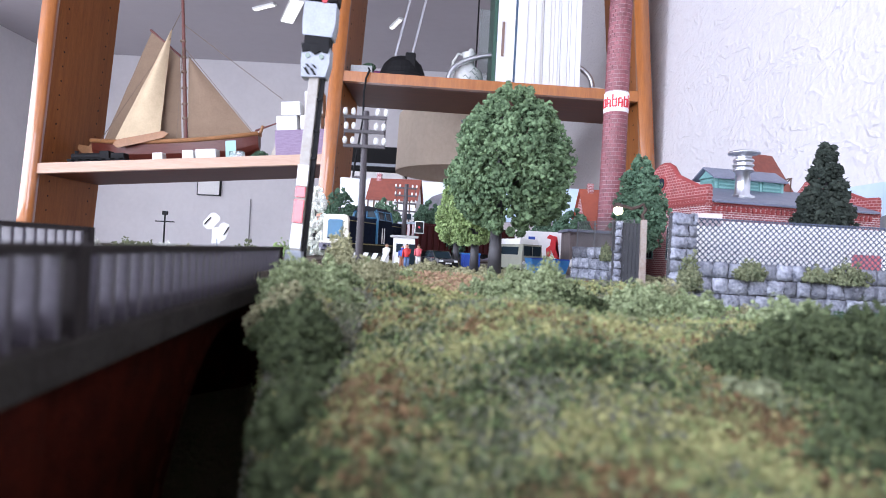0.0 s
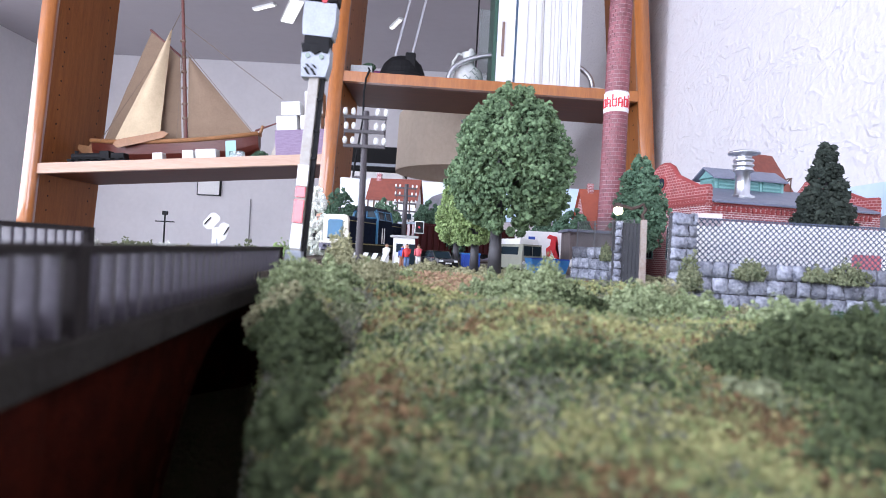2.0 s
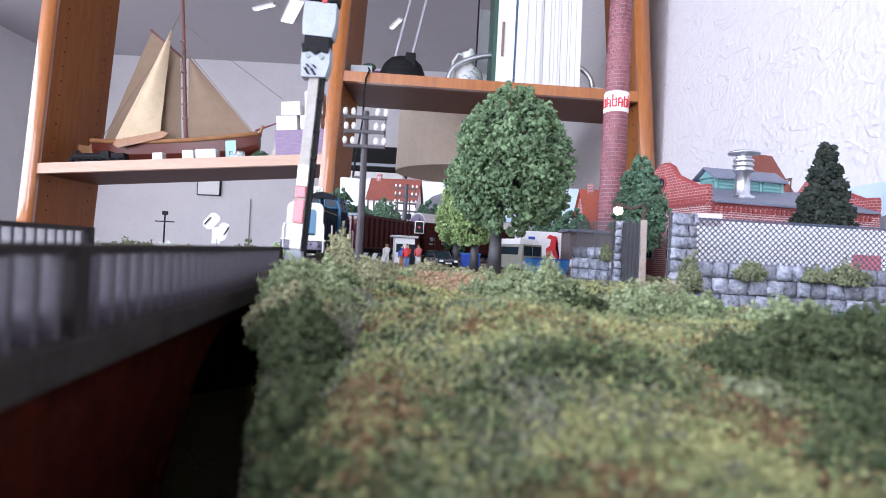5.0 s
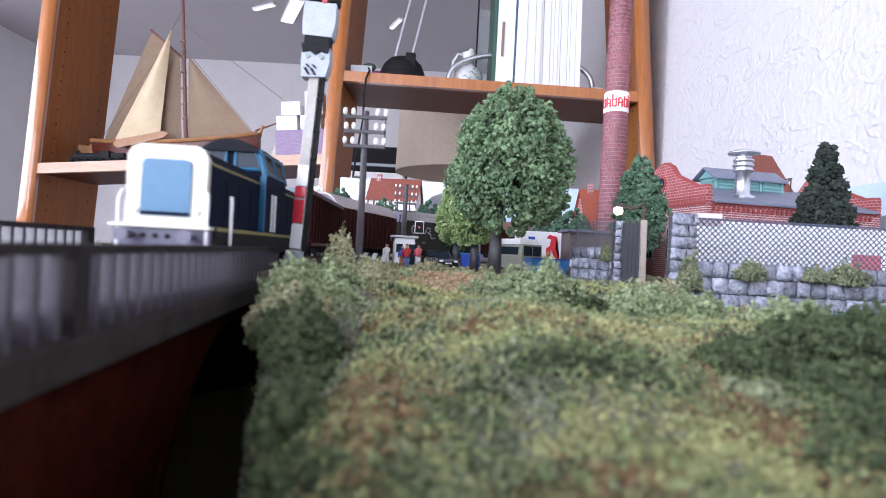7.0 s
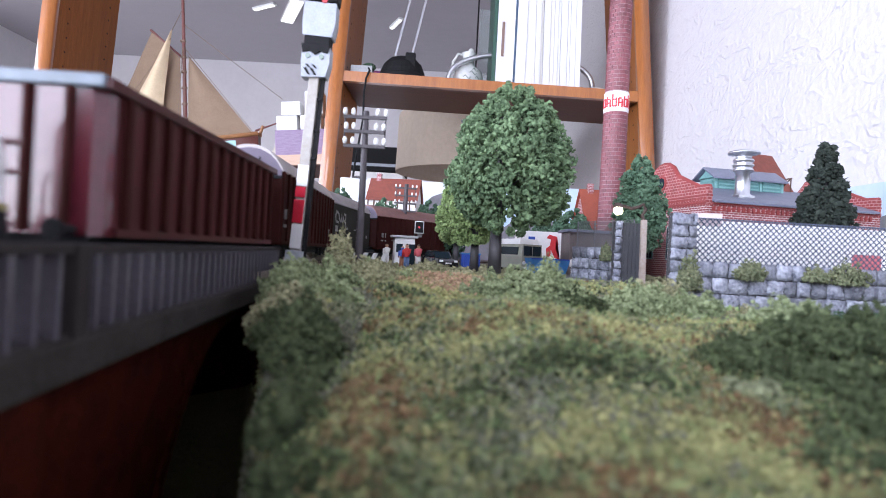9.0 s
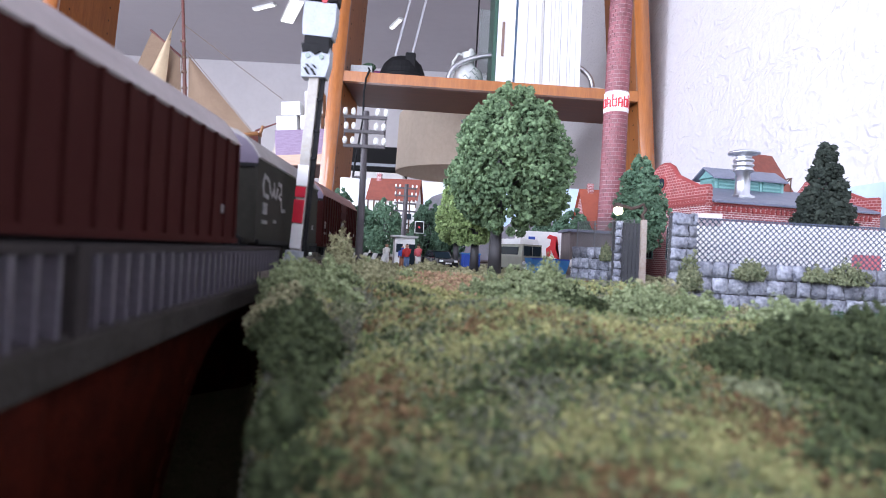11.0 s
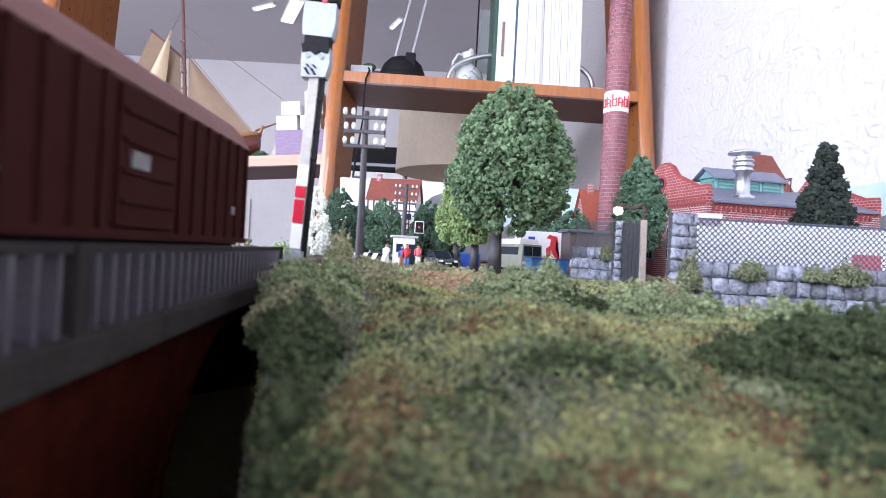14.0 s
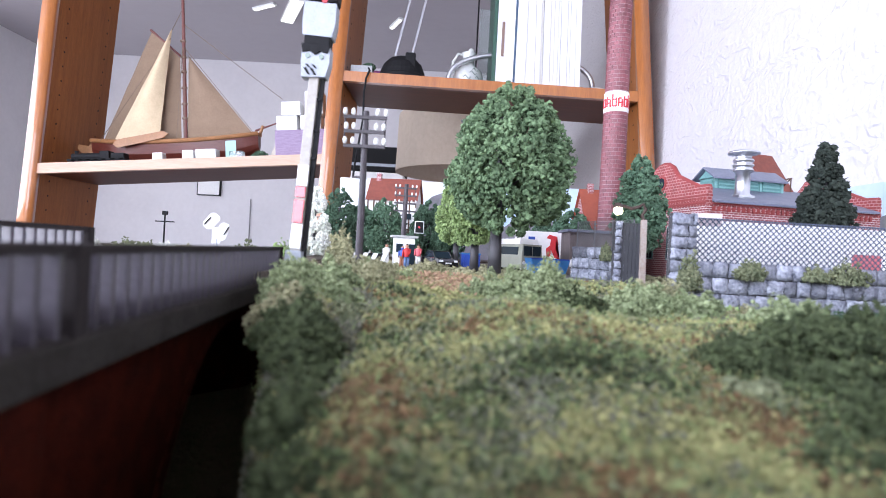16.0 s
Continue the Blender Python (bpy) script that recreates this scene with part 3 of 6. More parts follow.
    for sx in (-1, 1):
        for a, b in ((-2, 12), (16, 31)):
            bm = bmesh.new()
            box(bm, 0, (a + b) / 2, 0, 0.6, b - a, 9.0)
            w = part("side_window", bm, DARKGLASS, cb, bevel=0.2, at=Matrix.LocRotScale(Vector((sx * 0.0142, 0, 0.0442)), Euler((0, radians(-sx * 15.9), 0)), None))
            bm = bmesh.new()
            for yy in (a, b):
                box(bm, sx * 0.2, yy, 0, 0.8, 1.3, 10.6)
            for zz in (-4.7, 4.7):
                box(bm, sx * 0.2, (a + b) / 2, zz, 0.8, b - a + 1.2, 1.0)
            part("window_frame", bm, BLUE, w, "bright blue window frame")
        for y in (5, 10.5):
            bm = bmesh.new()
            rod(bm, (sx * 16.6, y, 14), (sx * 16.6, y, 31), 0.6, seg=6)
            part("grab_rail", bm, WHITEP, cb, "white door grab rail")
    for y in (-68, 67):
        for sx in (-1, 1):
            inner = 1 if y < 0 else -1
            for dx, dy in ((14.6, -3 * inner), (18.4, 10 * inner)):
                bm = bmesh.new()
                tube(bm, [(sx * dx, y + dy, 4), (sx * dx, y + dy, 21.5), (sx * (dx - 0.6), y + dy + 1.2 * inner, 24.5)], 0.6, 6)
                part("handrail", bm, WHITEP, lo, "white front handrail")
    bm = bmesh.new()
    box(bm, 0, -70, 9.0, 32, 2, 7)
    bb = part("buffer_beam", bm, mat("dark_violet_grey_beam", (0.10, 0.09, 0.14), 0.4, scale=150), lo, "dark violet-grey buffer beam", bevel=0.4)
    for x in (-6, -2, 2, 6):
        bm = bmesh.new()
        rod(bm, (x, -71.4, 9.4), (x, -70.6, 9.4), 0.9, seg=10)
        part("hole", bm, BLACKP, bb)
    buffers(lo, -71, -1, paint=mat("pale_violet_buffer", (0.13, 0.12, 0.16), 0.4, scale=150))
    buffers(lo, 69, 1)
    bogie(lo, -40, 25)
    bogie(lo, 40, 25)
    bm = bmesh.new()
    box(bm, 0, 0, 6, 24, 36, 8)
    part("fuel_tank", bm, BLACKP, lo, bevel=1)
    return lo


def gondola(L):
    g = tagged(new("open_goods_wagon"), "oxide red open bogie wagon with ribbed sides and pale load cover", "goods wagon")
    bm = bmesh.new()
    box(bm, 0, 0, 7.0, 25, L - 4, 6)
    part("underframe", bm, BLACKP, g)
    for sx in (-1, 1):
        bm = bmesh.new()
        box(bm, sx * 15.6, 0, 24.8, 1, L - 12, 32.4)
        sd = part("side", bm, OXIDE, g)
        part("top_rail", bx(sx * 16, 0, 42, 2.6, L + 1, 2.4), OXIDE, sd)
        part("bottom_rail", bx(sx * 16, 0, 9.4, 2.4, L - 10, 2), OXIDE, sd)
        rib = finish(bx(sx * 16.6, 0, 25.4, 1.8, 2.2, 30.4), "rib", OXIDE2)
        for i in range(13):
            ob = new("rib", rib)
            ob.parent = sd
            ob.matrix_basis = Matrix.Translation((0, (-L / 2 + 9 + i * (L - 18) / 12) / 1000, 0))
    for sy in (-1, 1):
        bm = bmesh.new()
        h = L / 2
        out = [(-15.9, h - 7), (-15.2, h - 3), (-13, h - 0.6), (-9, h), (9, h), (13, h - 0.6), (15.2, h - 3), (15.9, h - 7), (15.9, h - 8), (-15.9, h - 8)]
        a = [bm.verts.new((x, sy * y, 8.4)) for x, y in out]
        b = [bm.verts.new((x, sy * y, 41)) for x, y in out]
        bm.faces.new(a)
        bm.faces.new(list(reversed(b)))
        for k in range(len(out)):
            m = (k + 1) % len(out)
            bm.faces.new((a[k], a[m], b[m], b[k]))
        e = part("end", bm, OXGLOSS, g, "glossy oxide red end with rounded corners")
        part("end_rail", bx(0, sy * (L / 2 - 0.4), 42.4, 32, 3.4, 3.0), mat("blue_grey_top_rail", (0.16, 0.2, 0.24), 0.3), e, bevel=0.5)
        for x in (-9.5, -0.5, 8.5):
            part("end_rib", bx(x, sy * (L / 2 + 0.5), 25, 1.5, 1.8, 32), OXIDE2, e, bevel=0.3)
        for z in (21.5, 28):
            part("end_ladder_rung", bx(-5, sy * (L / 2 + 1.0), z, 9, 1.0, 1.0), OXIDE, e)
    bm = bmesh.new()
    for i in range(16):
        y = -L / 2 + 14 + i * (L - 28) / 15
        ball(bm, (random.uniform(-3, 3), y, 35 + random.uniform(-1, 1.5)), 9, 8, (1.3, 1.0, 0.6))
    part("load", bm, mat("pale_load", (0.55, 0.54, 0.5), 0.9, scale=100, bump=0.6), g, "pale crumbly load", smooth=True)
    buffers(g, -L / 2, -1)
    buffers(g, L / 2, 1)
    bogie(g, -L / 2 + 26, 20)
    bogie(g, L / 2 - 26, 20)
    return g


def ribbon(bm, pts, half, x0, x1):
    """A flat brush stroke through points (y, z), between two depths."""
    rows = []
    for i, (y, z) in enumerate(pts):
        a, b = pts[max(i - 1, 0)], pts[min(i + 1, len(pts) - 1)]
        d = math.hypot(b[0] - a[0], b[1] - a[1])
        ny, nz = -(b[1] - a[1]) / d * half, (b[0] - a[0]) / d * half
        rows.append([bm.verts.new((x, y + k * ny, z + k * nz)) for x, k in ((x0, -1), (x0, 1), (x1, 1), (x1, -1))])
    for a, b in zip(rows, rows[1:]):
        for k in range(4):
            bm.faces.new((a[k], a[(k + 1) % 4], b[(k + 1) % 4], b[k]))
    bm.faces.new(rows[0])
    bm.faces.new(list(reversed(rows[-1])))


# Lilac colour carries the window sheen on the upper van ends
DOMEP = mat("lilac_end_sheen_paint", (0.13, 0.105, 0.145), 0.5, spec=0.3, vary=0.12, scale=50, bump=0.05)


def roof_shape(bm, L, w, z_e, z_c, over=0.6):
    pts = []
    for i in range(11):
        a = -1 + 2 * i / 10
        pts.append((a * (w / 2 + over), z_e + (z_c - z_e) * (1 - abs(a) ** 2.6)))
    prism(bm, pts + [(w / 2 - 1, z_e - 1.5), (-w / 2 + 1, z_e - 1.5)], -L / 2 - over, L / 2 + over)


def van(L, body, roof, label, rib_n, doors, graffiti=False, pale_end=False):
    v = tagged(new("covered_goods_wagon"), label, "goods wagon")
    bm = bmesh.new()
    box(bm, 0, 0, 7.0, 25, L - 4, 6)
    part("underframe", bm, BLACKP, v)
    bm = bmesh.new()
    box(bm, 0, 0, 26.6, 32, L, 36.8)
    bd = part("body", bm, body, v, bevel=0.5)
    bm = bmesh.new()
    roof_shape(bm, L, 32, 45, 57)
    part("roof", bm, roof, v, bevel=0.4, smooth=False)
    for sx in (-1, 1):
        if rib_n:
            rib = finish(bx(sx * 16.4, 0, 27, 1.2, 1.6, 35.6), "rib", body)
            for i in range(rib_n):
                y = -L / 2 + 2 + i * (L - 4) / (rib_n - 1)
                if doors and abs(y) < 15:
                    continue
                ob = new("rib", rib)
                ob.parent = bd
                ob.matrix_basis = Matrix.Translation((0, y / 1000, 0))
        if doors:
            bm = bmesh.new()
            box(bm, sx * 16.6, 0, 27.4, 1.4, 30, 33)
            dr = part("sliding_door", bm, body, bd, bevel=0.4)
            for z in (17, 24, 31, 38):
                part("door_rail", bx(sx * 17.5, 0, z, 1.0, 28, 1.2), body, dr)
            part("label_plate", bx(sx * 17.7, -6, 27, 0.5, 9, 4), LETTER, dr, "pale lettering panel")
        for y, z, a, b in ((-L / 2 + 12, 24, 7, 5), (-L / 2 + 12, 18, 9, 1.6), (L / 2 - 14, 20, 5, 3), (-L / 2 + 30, 19, 6, 1.5)):
            part("lettering", bx(sx * 16.25, y, z, 0.4, a, b), LETTER, bd, "faded white lettering bars")
        part("bottom_rail", bx(sx * 16.4, 0, 9.2, 1.8, L, 2), BLACKP if graffiti else body, bd)
        if graffiti:
            for pts in ([(-54, 37), (-61, 38.5), (-62.5, 34), (-61, 30), (-53, 29.4)], [(-53, 37), (-50.5, 32), (-47, 30.5), (-44, 33.5)], [(-44, 37), (-42.5, 31), (-39, 30), (-37, 35)], [(-36, 37.4), (-30, 37), (-29.6, 33), (-34.5, 31.6), (-29, 30), (-27, 25), (-20, 25.4)]):
                bm = bmesh.new()
                ribbon(bm, pts, 1.0, sx * 16.0, sx * 16.35)
                part("graffiti_stroke", bm, LETTER, bd, "pale sprayed stroke")
            for i in range(3):
                part("graffiti_stroke", bx(sx * 16.25, 6 + i * 9, 25 + (i % 2), 0.4, 7, 1.2), LETTER, bd)
    for sy in (-1, 1):
        for x in (-15.4, -5, 5, 15.4):
            part("end_rib", bx(x, sy * (L / 2 + 0.5), 24.8, 1.5, 1.4, 32), body, bd)
        part("end_cross_rail", bx(0, sy * (L / 2 + 0.6), 41.5, 32, 1.6, 1.5), BLACKP, bd)
        bm = bmesh.new()
        prism(bm, [(-15.6, 42.2), (15.6, 42.2), (15.9, 45), (13.4, 49), (10, 52.4), (5, 54.8), (0, 55.6), (-5, 54.8), (-10, 52.4), (-13.4, 49), (-15.9, 45)], sy * (L / 2 + 0.2) - 0.5, sy * (L / 2 + 0.2) + 0.5)
        part("end_dome", bm, DOMEP, bd, "end below the roof curve, lilac window sheen in its colour", bevel=0.2)
        bm = bmesh.new()
        rod(bm, (3, sy * (L / 2 + 1.2), 42), (5, sy * (L / 2 + 1.2), 51), 0.4, seg=6)
        part("end_bracket", bm, BLACKP, bd)
    buffers(v, -L / 2, -1)
    buffers(v, L / 2, 1)
    bogie(v, -L / 2 + 28, 20)
    bogie(v, L / 2 - 28, 20)
    return v


# the train's vehicles, each with the distance of its ends behind the locomotive's front
TRAIN = [
    (locomotive(), 0, 138),
    (gondola(148), 168, 316),
    (van(168, OXIDE2, ROOFG, "brown covered bogie wagon with a pale grey roof", 15, False), 331, 499),
    (van(141, GREYV, mat("dusty_grey_roof", (0.3, 0.28, 0.27), 0.6, scale=50), "dark grey covered wagon with sprayed pale graffiti", 0, False, graffiti=True), 527, 668),
    (van(169, OXIDE2, mat("reddish_brown_roof", (0.22, 0.11, 0.095), 0.6, scale=50), "red-brown covered wagon with sliding doors and lettering", 17, True), 698, 867),
]
S_FRONT = 66.0
SPEED, T_GO, T_FULL = 119.0, 3.3, 4.34


def gone(t):
    """How far the train has run at t seconds."""
    if t <= T_GO:
        return 0.0
    if t < T_FULL:
        return SPEED * (t - T_GO) ** 2 / (2 * (T_FULL - T_GO))
    return SPEED * (T_FULL - T_GO) / 2 + SPEED * (t - T_FULL)


def vehicle_pose(t, a, b):
    s = S_FRONT - gone(t)
    ax, ay, _ = track(s + a + (b - a) * 0.2)
    bx_, by, _ = track(s + a + (b - a) * 0.8)
    h = math.atan2(bx_ - ax, by - ay)
    return Matrix.LocRotScale(W((ax + bx_) / 2, (ay + by) / 2, RAIL_Z), Euler((0, 0, -h)), None)

# ---- more materials ----


def brick_mat(name, color, second, mortar, bw=0.0030, bh=0.0013, rough=0.6, radius=None):
    """Embossed brick courses along x + y and z; radius wraps them round a shaft."""
    m = bpy.data.materials.new(name)
    m.use_nodes = True
    n, l = m.node_tree.nodes, m.node_tree.links
    b = n["Principled BSDF"]
    b.inputs["Roughness"].default_value = rough
    tc, sp, cb = n.new("ShaderNodeTexCoord"), n.new("ShaderNodeSeparateXYZ"), n.new("ShaderNodeCombineXYZ")
    ad = n.new("ShaderNodeMath")
    l.new(tc.outputs["Object"], sp.inputs[0])
    l.new(sp.outputs[0], ad.inputs[0])
    l.new(sp.outputs[1], ad.inputs[1])
    l.new(ad.outputs[0], cb.inputs[0])
    l.new(sp.outputs[2], cb.inputs[1])
    br = n.new("ShaderNodeTexBrick")
    br.inputs["Scale"].default_value = 1.0
    br.inputs["Brick Width"].default_value, br.inputs["Row Height"].default_value = bw, bh
    br.inputs["Mortar Size"].default_value = bh * 0.13
    br.inputs["Color1"].default_value, br.inputs["Color2"].default_value, br.inputs["Mortar"].default_value = (*color, 1), (*second, 1), (*mortar, 1)
    l.new(cb.outputs[0], br.inputs["Vector"])
    no = n.new("ShaderNodeTexNoise")
    no.inputs["Scale"].default_value, no.inputs["Detail"].default_value = 90, 4
    l.new(tc.outputs["Object"], no.inputs["Vector"])
    hs = n.new("ShaderNodeHueSaturation")
    mr = n.new("ShaderNodeMapRange")
    mr.inputs[3].default_value, mr.inputs[4].default_value = 0.7, 1.3
    l.new(no.outputs[0], mr.inputs[0])
    l.new(mr.outputs[0], hs.inputs["Value"])
    l.new(br.outputs["Color"], hs.inputs["Color"])
    l.new(hs.outputs[0], b.inputs["Base Color"])
    bp = n.new("ShaderNodeBump")
    bp.invert = True
    bp.inputs["Strength"].default_value, bp.inputs["Distance"].default_value = 0.6, 0.0004
    l.new(br.outputs["Fac"], bp.inputs["Height"])
    l.new(bp.outputs[0], b.inputs["Normal"])
    return m


BRICK = brick_mat("dark_red_model_brick", (0.24, 0.05, 0.055), (0.31, 0.075, 0.075), (0.62, 0.5, 0.5), 0.0042, 0.0019)
BRICKTOP = brick_mat("bright_red_model_brick", (0.27, 0.045, 0.045), (0.32, 0.06, 0.058), (0.5, 0.24, 0.23), 0.0042, 0.0026)
RED = mat("bright_red_brown_plastic", (0.30, 0.05, 0.048), 0.5, vary=0.2, scale=100)
SLATE = mat("blue_grey_slate_roof", (0.21, 0.23, 0.30), 0.5, second=(0.15, 0.165, 0.22), scale=80, bump=0.2)
TEAL = mat("pale_teal_paint", (0.21, 0.43, 0.41), 0.5, vary=0.2, scale=120)
CHROME = mat("bright_tin", (0.62, 0.64, 0.67), 0.3, 0.9, vary=0.1, scale=200, bump=0.05)
STONE = mat("grey_blue_cast_stone", (0.075, 0.082, 0.115), 0.7, second=(0.50, 0.52, 0.59), scale=170, bump=1.0, dist=0.0016, fine=3.5, obvary=0.45)
STONED = mat("dark_joint", (0.07, 0.07, 0.075), 0.9, vary=0.4, scale=300)
POLE = mat("dark_brown_grey_pole", (0.055, 0.045, 0.05), 0.5, vary=0.3, scale=200)
LATT = mat("blue_grey_lattice", (0.075, 0.095, 0.15), 0.5, vary=0.2, scale=200)
SIGG = mat("signal_grey", (0.36, 0.39, 0.44), 0.45, vary=0.2, scale=150)
MASTG = mat("worn_mast_grey", (0.42, 0.40, 0.38), 0.5, second=(0.30, 0.27, 0.22), scale=90, bump=0.2)
REDP = mat("signal_red_paint", (0.62, 0.03, 0.04), 0.45, vary=0.15, scale=150)
ROOFR = mat("red_brown_tile_roof", (0.26, 0.07, 0.045), 0.7, second=(0.18, 0.05, 0.035), scale=200, bump=0.5)
ROOFO = mat("orange_red_tile_roof", (0.36, 0.085, 0.045), 0.7, second=(0.27, 0.06, 0.035), scale=200, bump=0.5)
WHITEW = mat("white_render", (0.88, 0.87, 0.85), 0.8, vary=0.08, scale=80)
TIMBER = mat("brown_timber", (0.12, 0.06, 0.035), 0.7, vary=0.3, scale=200)
BLUEP = mat("bright_blue_plastic", (0.02, 0.07, 0.38), 0.4, vary=0.15, scale=150)
TURQ = mat("mid_blue_plastic", (0.03, 0.17, 0.40), 0.45, vary=0.2, scale=150)
OLIVEG = mat("grey_green_paint", (0.33, 0.33, 0.26), 0.35, vary=0.1, scale=100)
ROADM = mat("grey_asphalt", (0.15, 0.15, 0.16), 0.85, vary=0.25, scale=200, bump=0.4)

# ---- light signal at the bridge end ----
sg = thing("railway_signal", -75.5, 302, -15.7, "tall grey model light signal with red and white mast plate", "railway signal", ry=3.2)
bm = bmesh.new()
box(bm, 0, 0, 68, 5.2, 4, 128)
mast = part("mast", bm, MASTG, sg, "worn grey lattice-backed mast", bevel=0.5)
bm = bmesh.new()
box(bm, 4, 1, 68, 2.2, 2.2, 126)
part("rear_mast", bm, BLACKP, sg)
bm = bmesh.new()
box(bm, 0, -0.5, 7, 8.4, 9, 11)
part("foot", bm, SIGG, sg, "pale grey foot box", bevel=0.8)
PLATEW = mat("glossy_white_plate", (0.8, 0.8, 0.78), 0.15, vary=0.06, scale=100, bump=0.02)
PLATER = mat("glossy_red_plate", (0.6, 0.025, 0.05), 0.15, vary=0.15, scale=150, bump=0.02, coat=0.6)
part("plate_lower", bx(0, -2.6, 19.8, 5.6, 1.0, 12.4), PLATEW, sg, "white mast plate", bevel=0.2)
part("plate_red", bx(-0.3, -2.6, 32.4, 5.2, 1.0, 11.8), PLATER, sg, "red mast plate", bevel=0.2)
part("plate_red", bx(-0.3, -2.6, 42.2, 5.2, 1.0, 5.4), PLATER, sg, "red mast plate", bevel=0.2)
part("plate_upper", bx(0, -2.6, 50.6, 5.6, 1.0, 10.6), PLATEW, sg, "white mast plate", bevel=0.2)
for z in (60, 74, 90):
    part("ladder_bracket", bx(3, 0, z, 4, 3, 1), BLACKP, sg)
bm = bmesh.new()
prism(bm, [(-6, 100), (6, 101), (7.5, 108), (7, 116), (-7, 116), (-7, 108)], -4, 4)
hd = part("lower_head", bm, SIGG, sg, "pale blue-grey signal head", bevel=0.6)
for x in (-4.0, -0.8):
    bm = bmesh.new()
    prism(bm, [(x - 1.2, 104.6), (x + 0.2, 104.6), (x + 2.4, 101.4), (x + 1.0, 101.4)], -4.7, -3.6)
    part("slot", bm, BLACKP, hd)
    bm = bmesh.new()
    prism(bm, [(x - 0.6, 106.4), (x + 0.8, 106.4), (x + 2.4, 104.9), (x + 1.2, 104.9)], -4.7, -3.6)
    part("slot", bm, BLACKP, hd)
bm = bmesh.new()
prism(bm, [(-7.2, 116.4), (7.2, 116.4), (6.2, 112.6), (2.4, 113.4), (0, 111.4), (-3, 113.2), (-6.4, 112.2)], -5.2, -3.6)
part("hood", bm, BLACKP, hd, "black visor above the lamps")
for x in (-3.6, 3.2):
    bm = bmesh.new()
    rod(bm, (x, -4.7, 110.8), (x, -3.6, 110.8), 1.3, seg=12)
    part("lens", bm, mat("greenish_lens", (0.16, 0.22, 0.17), 0.15, bump=0) if x < 0 else bpy.data.materials["greenish_lens"], hd)
part("collar", bx(0, 0, 119, 13, 8, 5), BLACKP, sg, bevel=0.6)
bm = bmesh.new()
prism(bm, [(-7.4, 121), (7.4, 121), (8.4, 128), (8, 138), (-8, 138), (-8.2, 128)], -4.5, 4.5)
h2 = part("upper_head", bm, SIGG, sg, "pale blue-grey signal head", bevel=0.7)
bm = bmesh.new()
rod(bm, (2, -5.4, 139), (2, -4.4, 139), 1.4, seg=12)
part("red_lamp", bm, REDP, h2, "small red signal lens")
part("cap", bx(0, 0, 143, 17, 11, 9), BLACKP, sg, bevel=1.5)

# ---- telegraph poles ----


def telegraph_pole(x, y, h, arms, label, lean=0, thick=1.0, ins=1.0):
    tp = thing("telegraph_pole", x, y, -15.5, label, "telegraph pole", "telegraph poles", ry=lean)
    bm = bmesh.new()
    rod(bm, (0, 0, -2), (0, 0, h), 2.2 * thick, 1.6 * thick, 12)
    part("pole", bm, POLE, tp, smooth=False)
    for z, w in arms:
        bm = bmesh.new()
        box(bm, 0, -2.2, z, w, 1.5, 1.9)
        ar = part("crossarm", bm, POLE, tp, bevel=0.2)
        for sx in (-1, 1):
            for k in (0.94, 0.56):
                bm = bmesh.new()
                lathe(bm, [(r_ * ins, z_ * ins) for r_, z_ in ((0.5, 0), (1.25, 0.9), (1.3, 2.6), (0.9, 3.8), (0.3, 4.2))], 10, (sx * w / 2 * k, -2.2, z + 0.9))
                part("insulator", bm, WHITEP, ar, "white porcelain insulator", smooth=True)
    for k in (0.55, -0.55):
        bm = bmesh.new()
        rod(bm, (k * 12 * 1.7, -2.2, h - 21), (k * 12 * 1.7, -2.2, h - 3), 0.4, seg=6)
        part("brace", bm, POLE, tp)
    bm = bmesh.new()
    box(bm, -3, 0, h - 37, 6, 1.2, 1.2)
    part("step_iron", bm, POLE, tp)
    return tp


telegraph_pole(-46.6, 330, 91.5, [(87.5, 24), (79.5, 22), (71.5, 23)], "dark model telegraph pole with three crossarms and white insulators")
telegraph_pole(-48.4, 700, 93, [(88, 26), (79, 26), (70, 26), (61, 26)], "dark model telegraph pole with white insulators beside the crossing", 1, 1.5, 0.85)

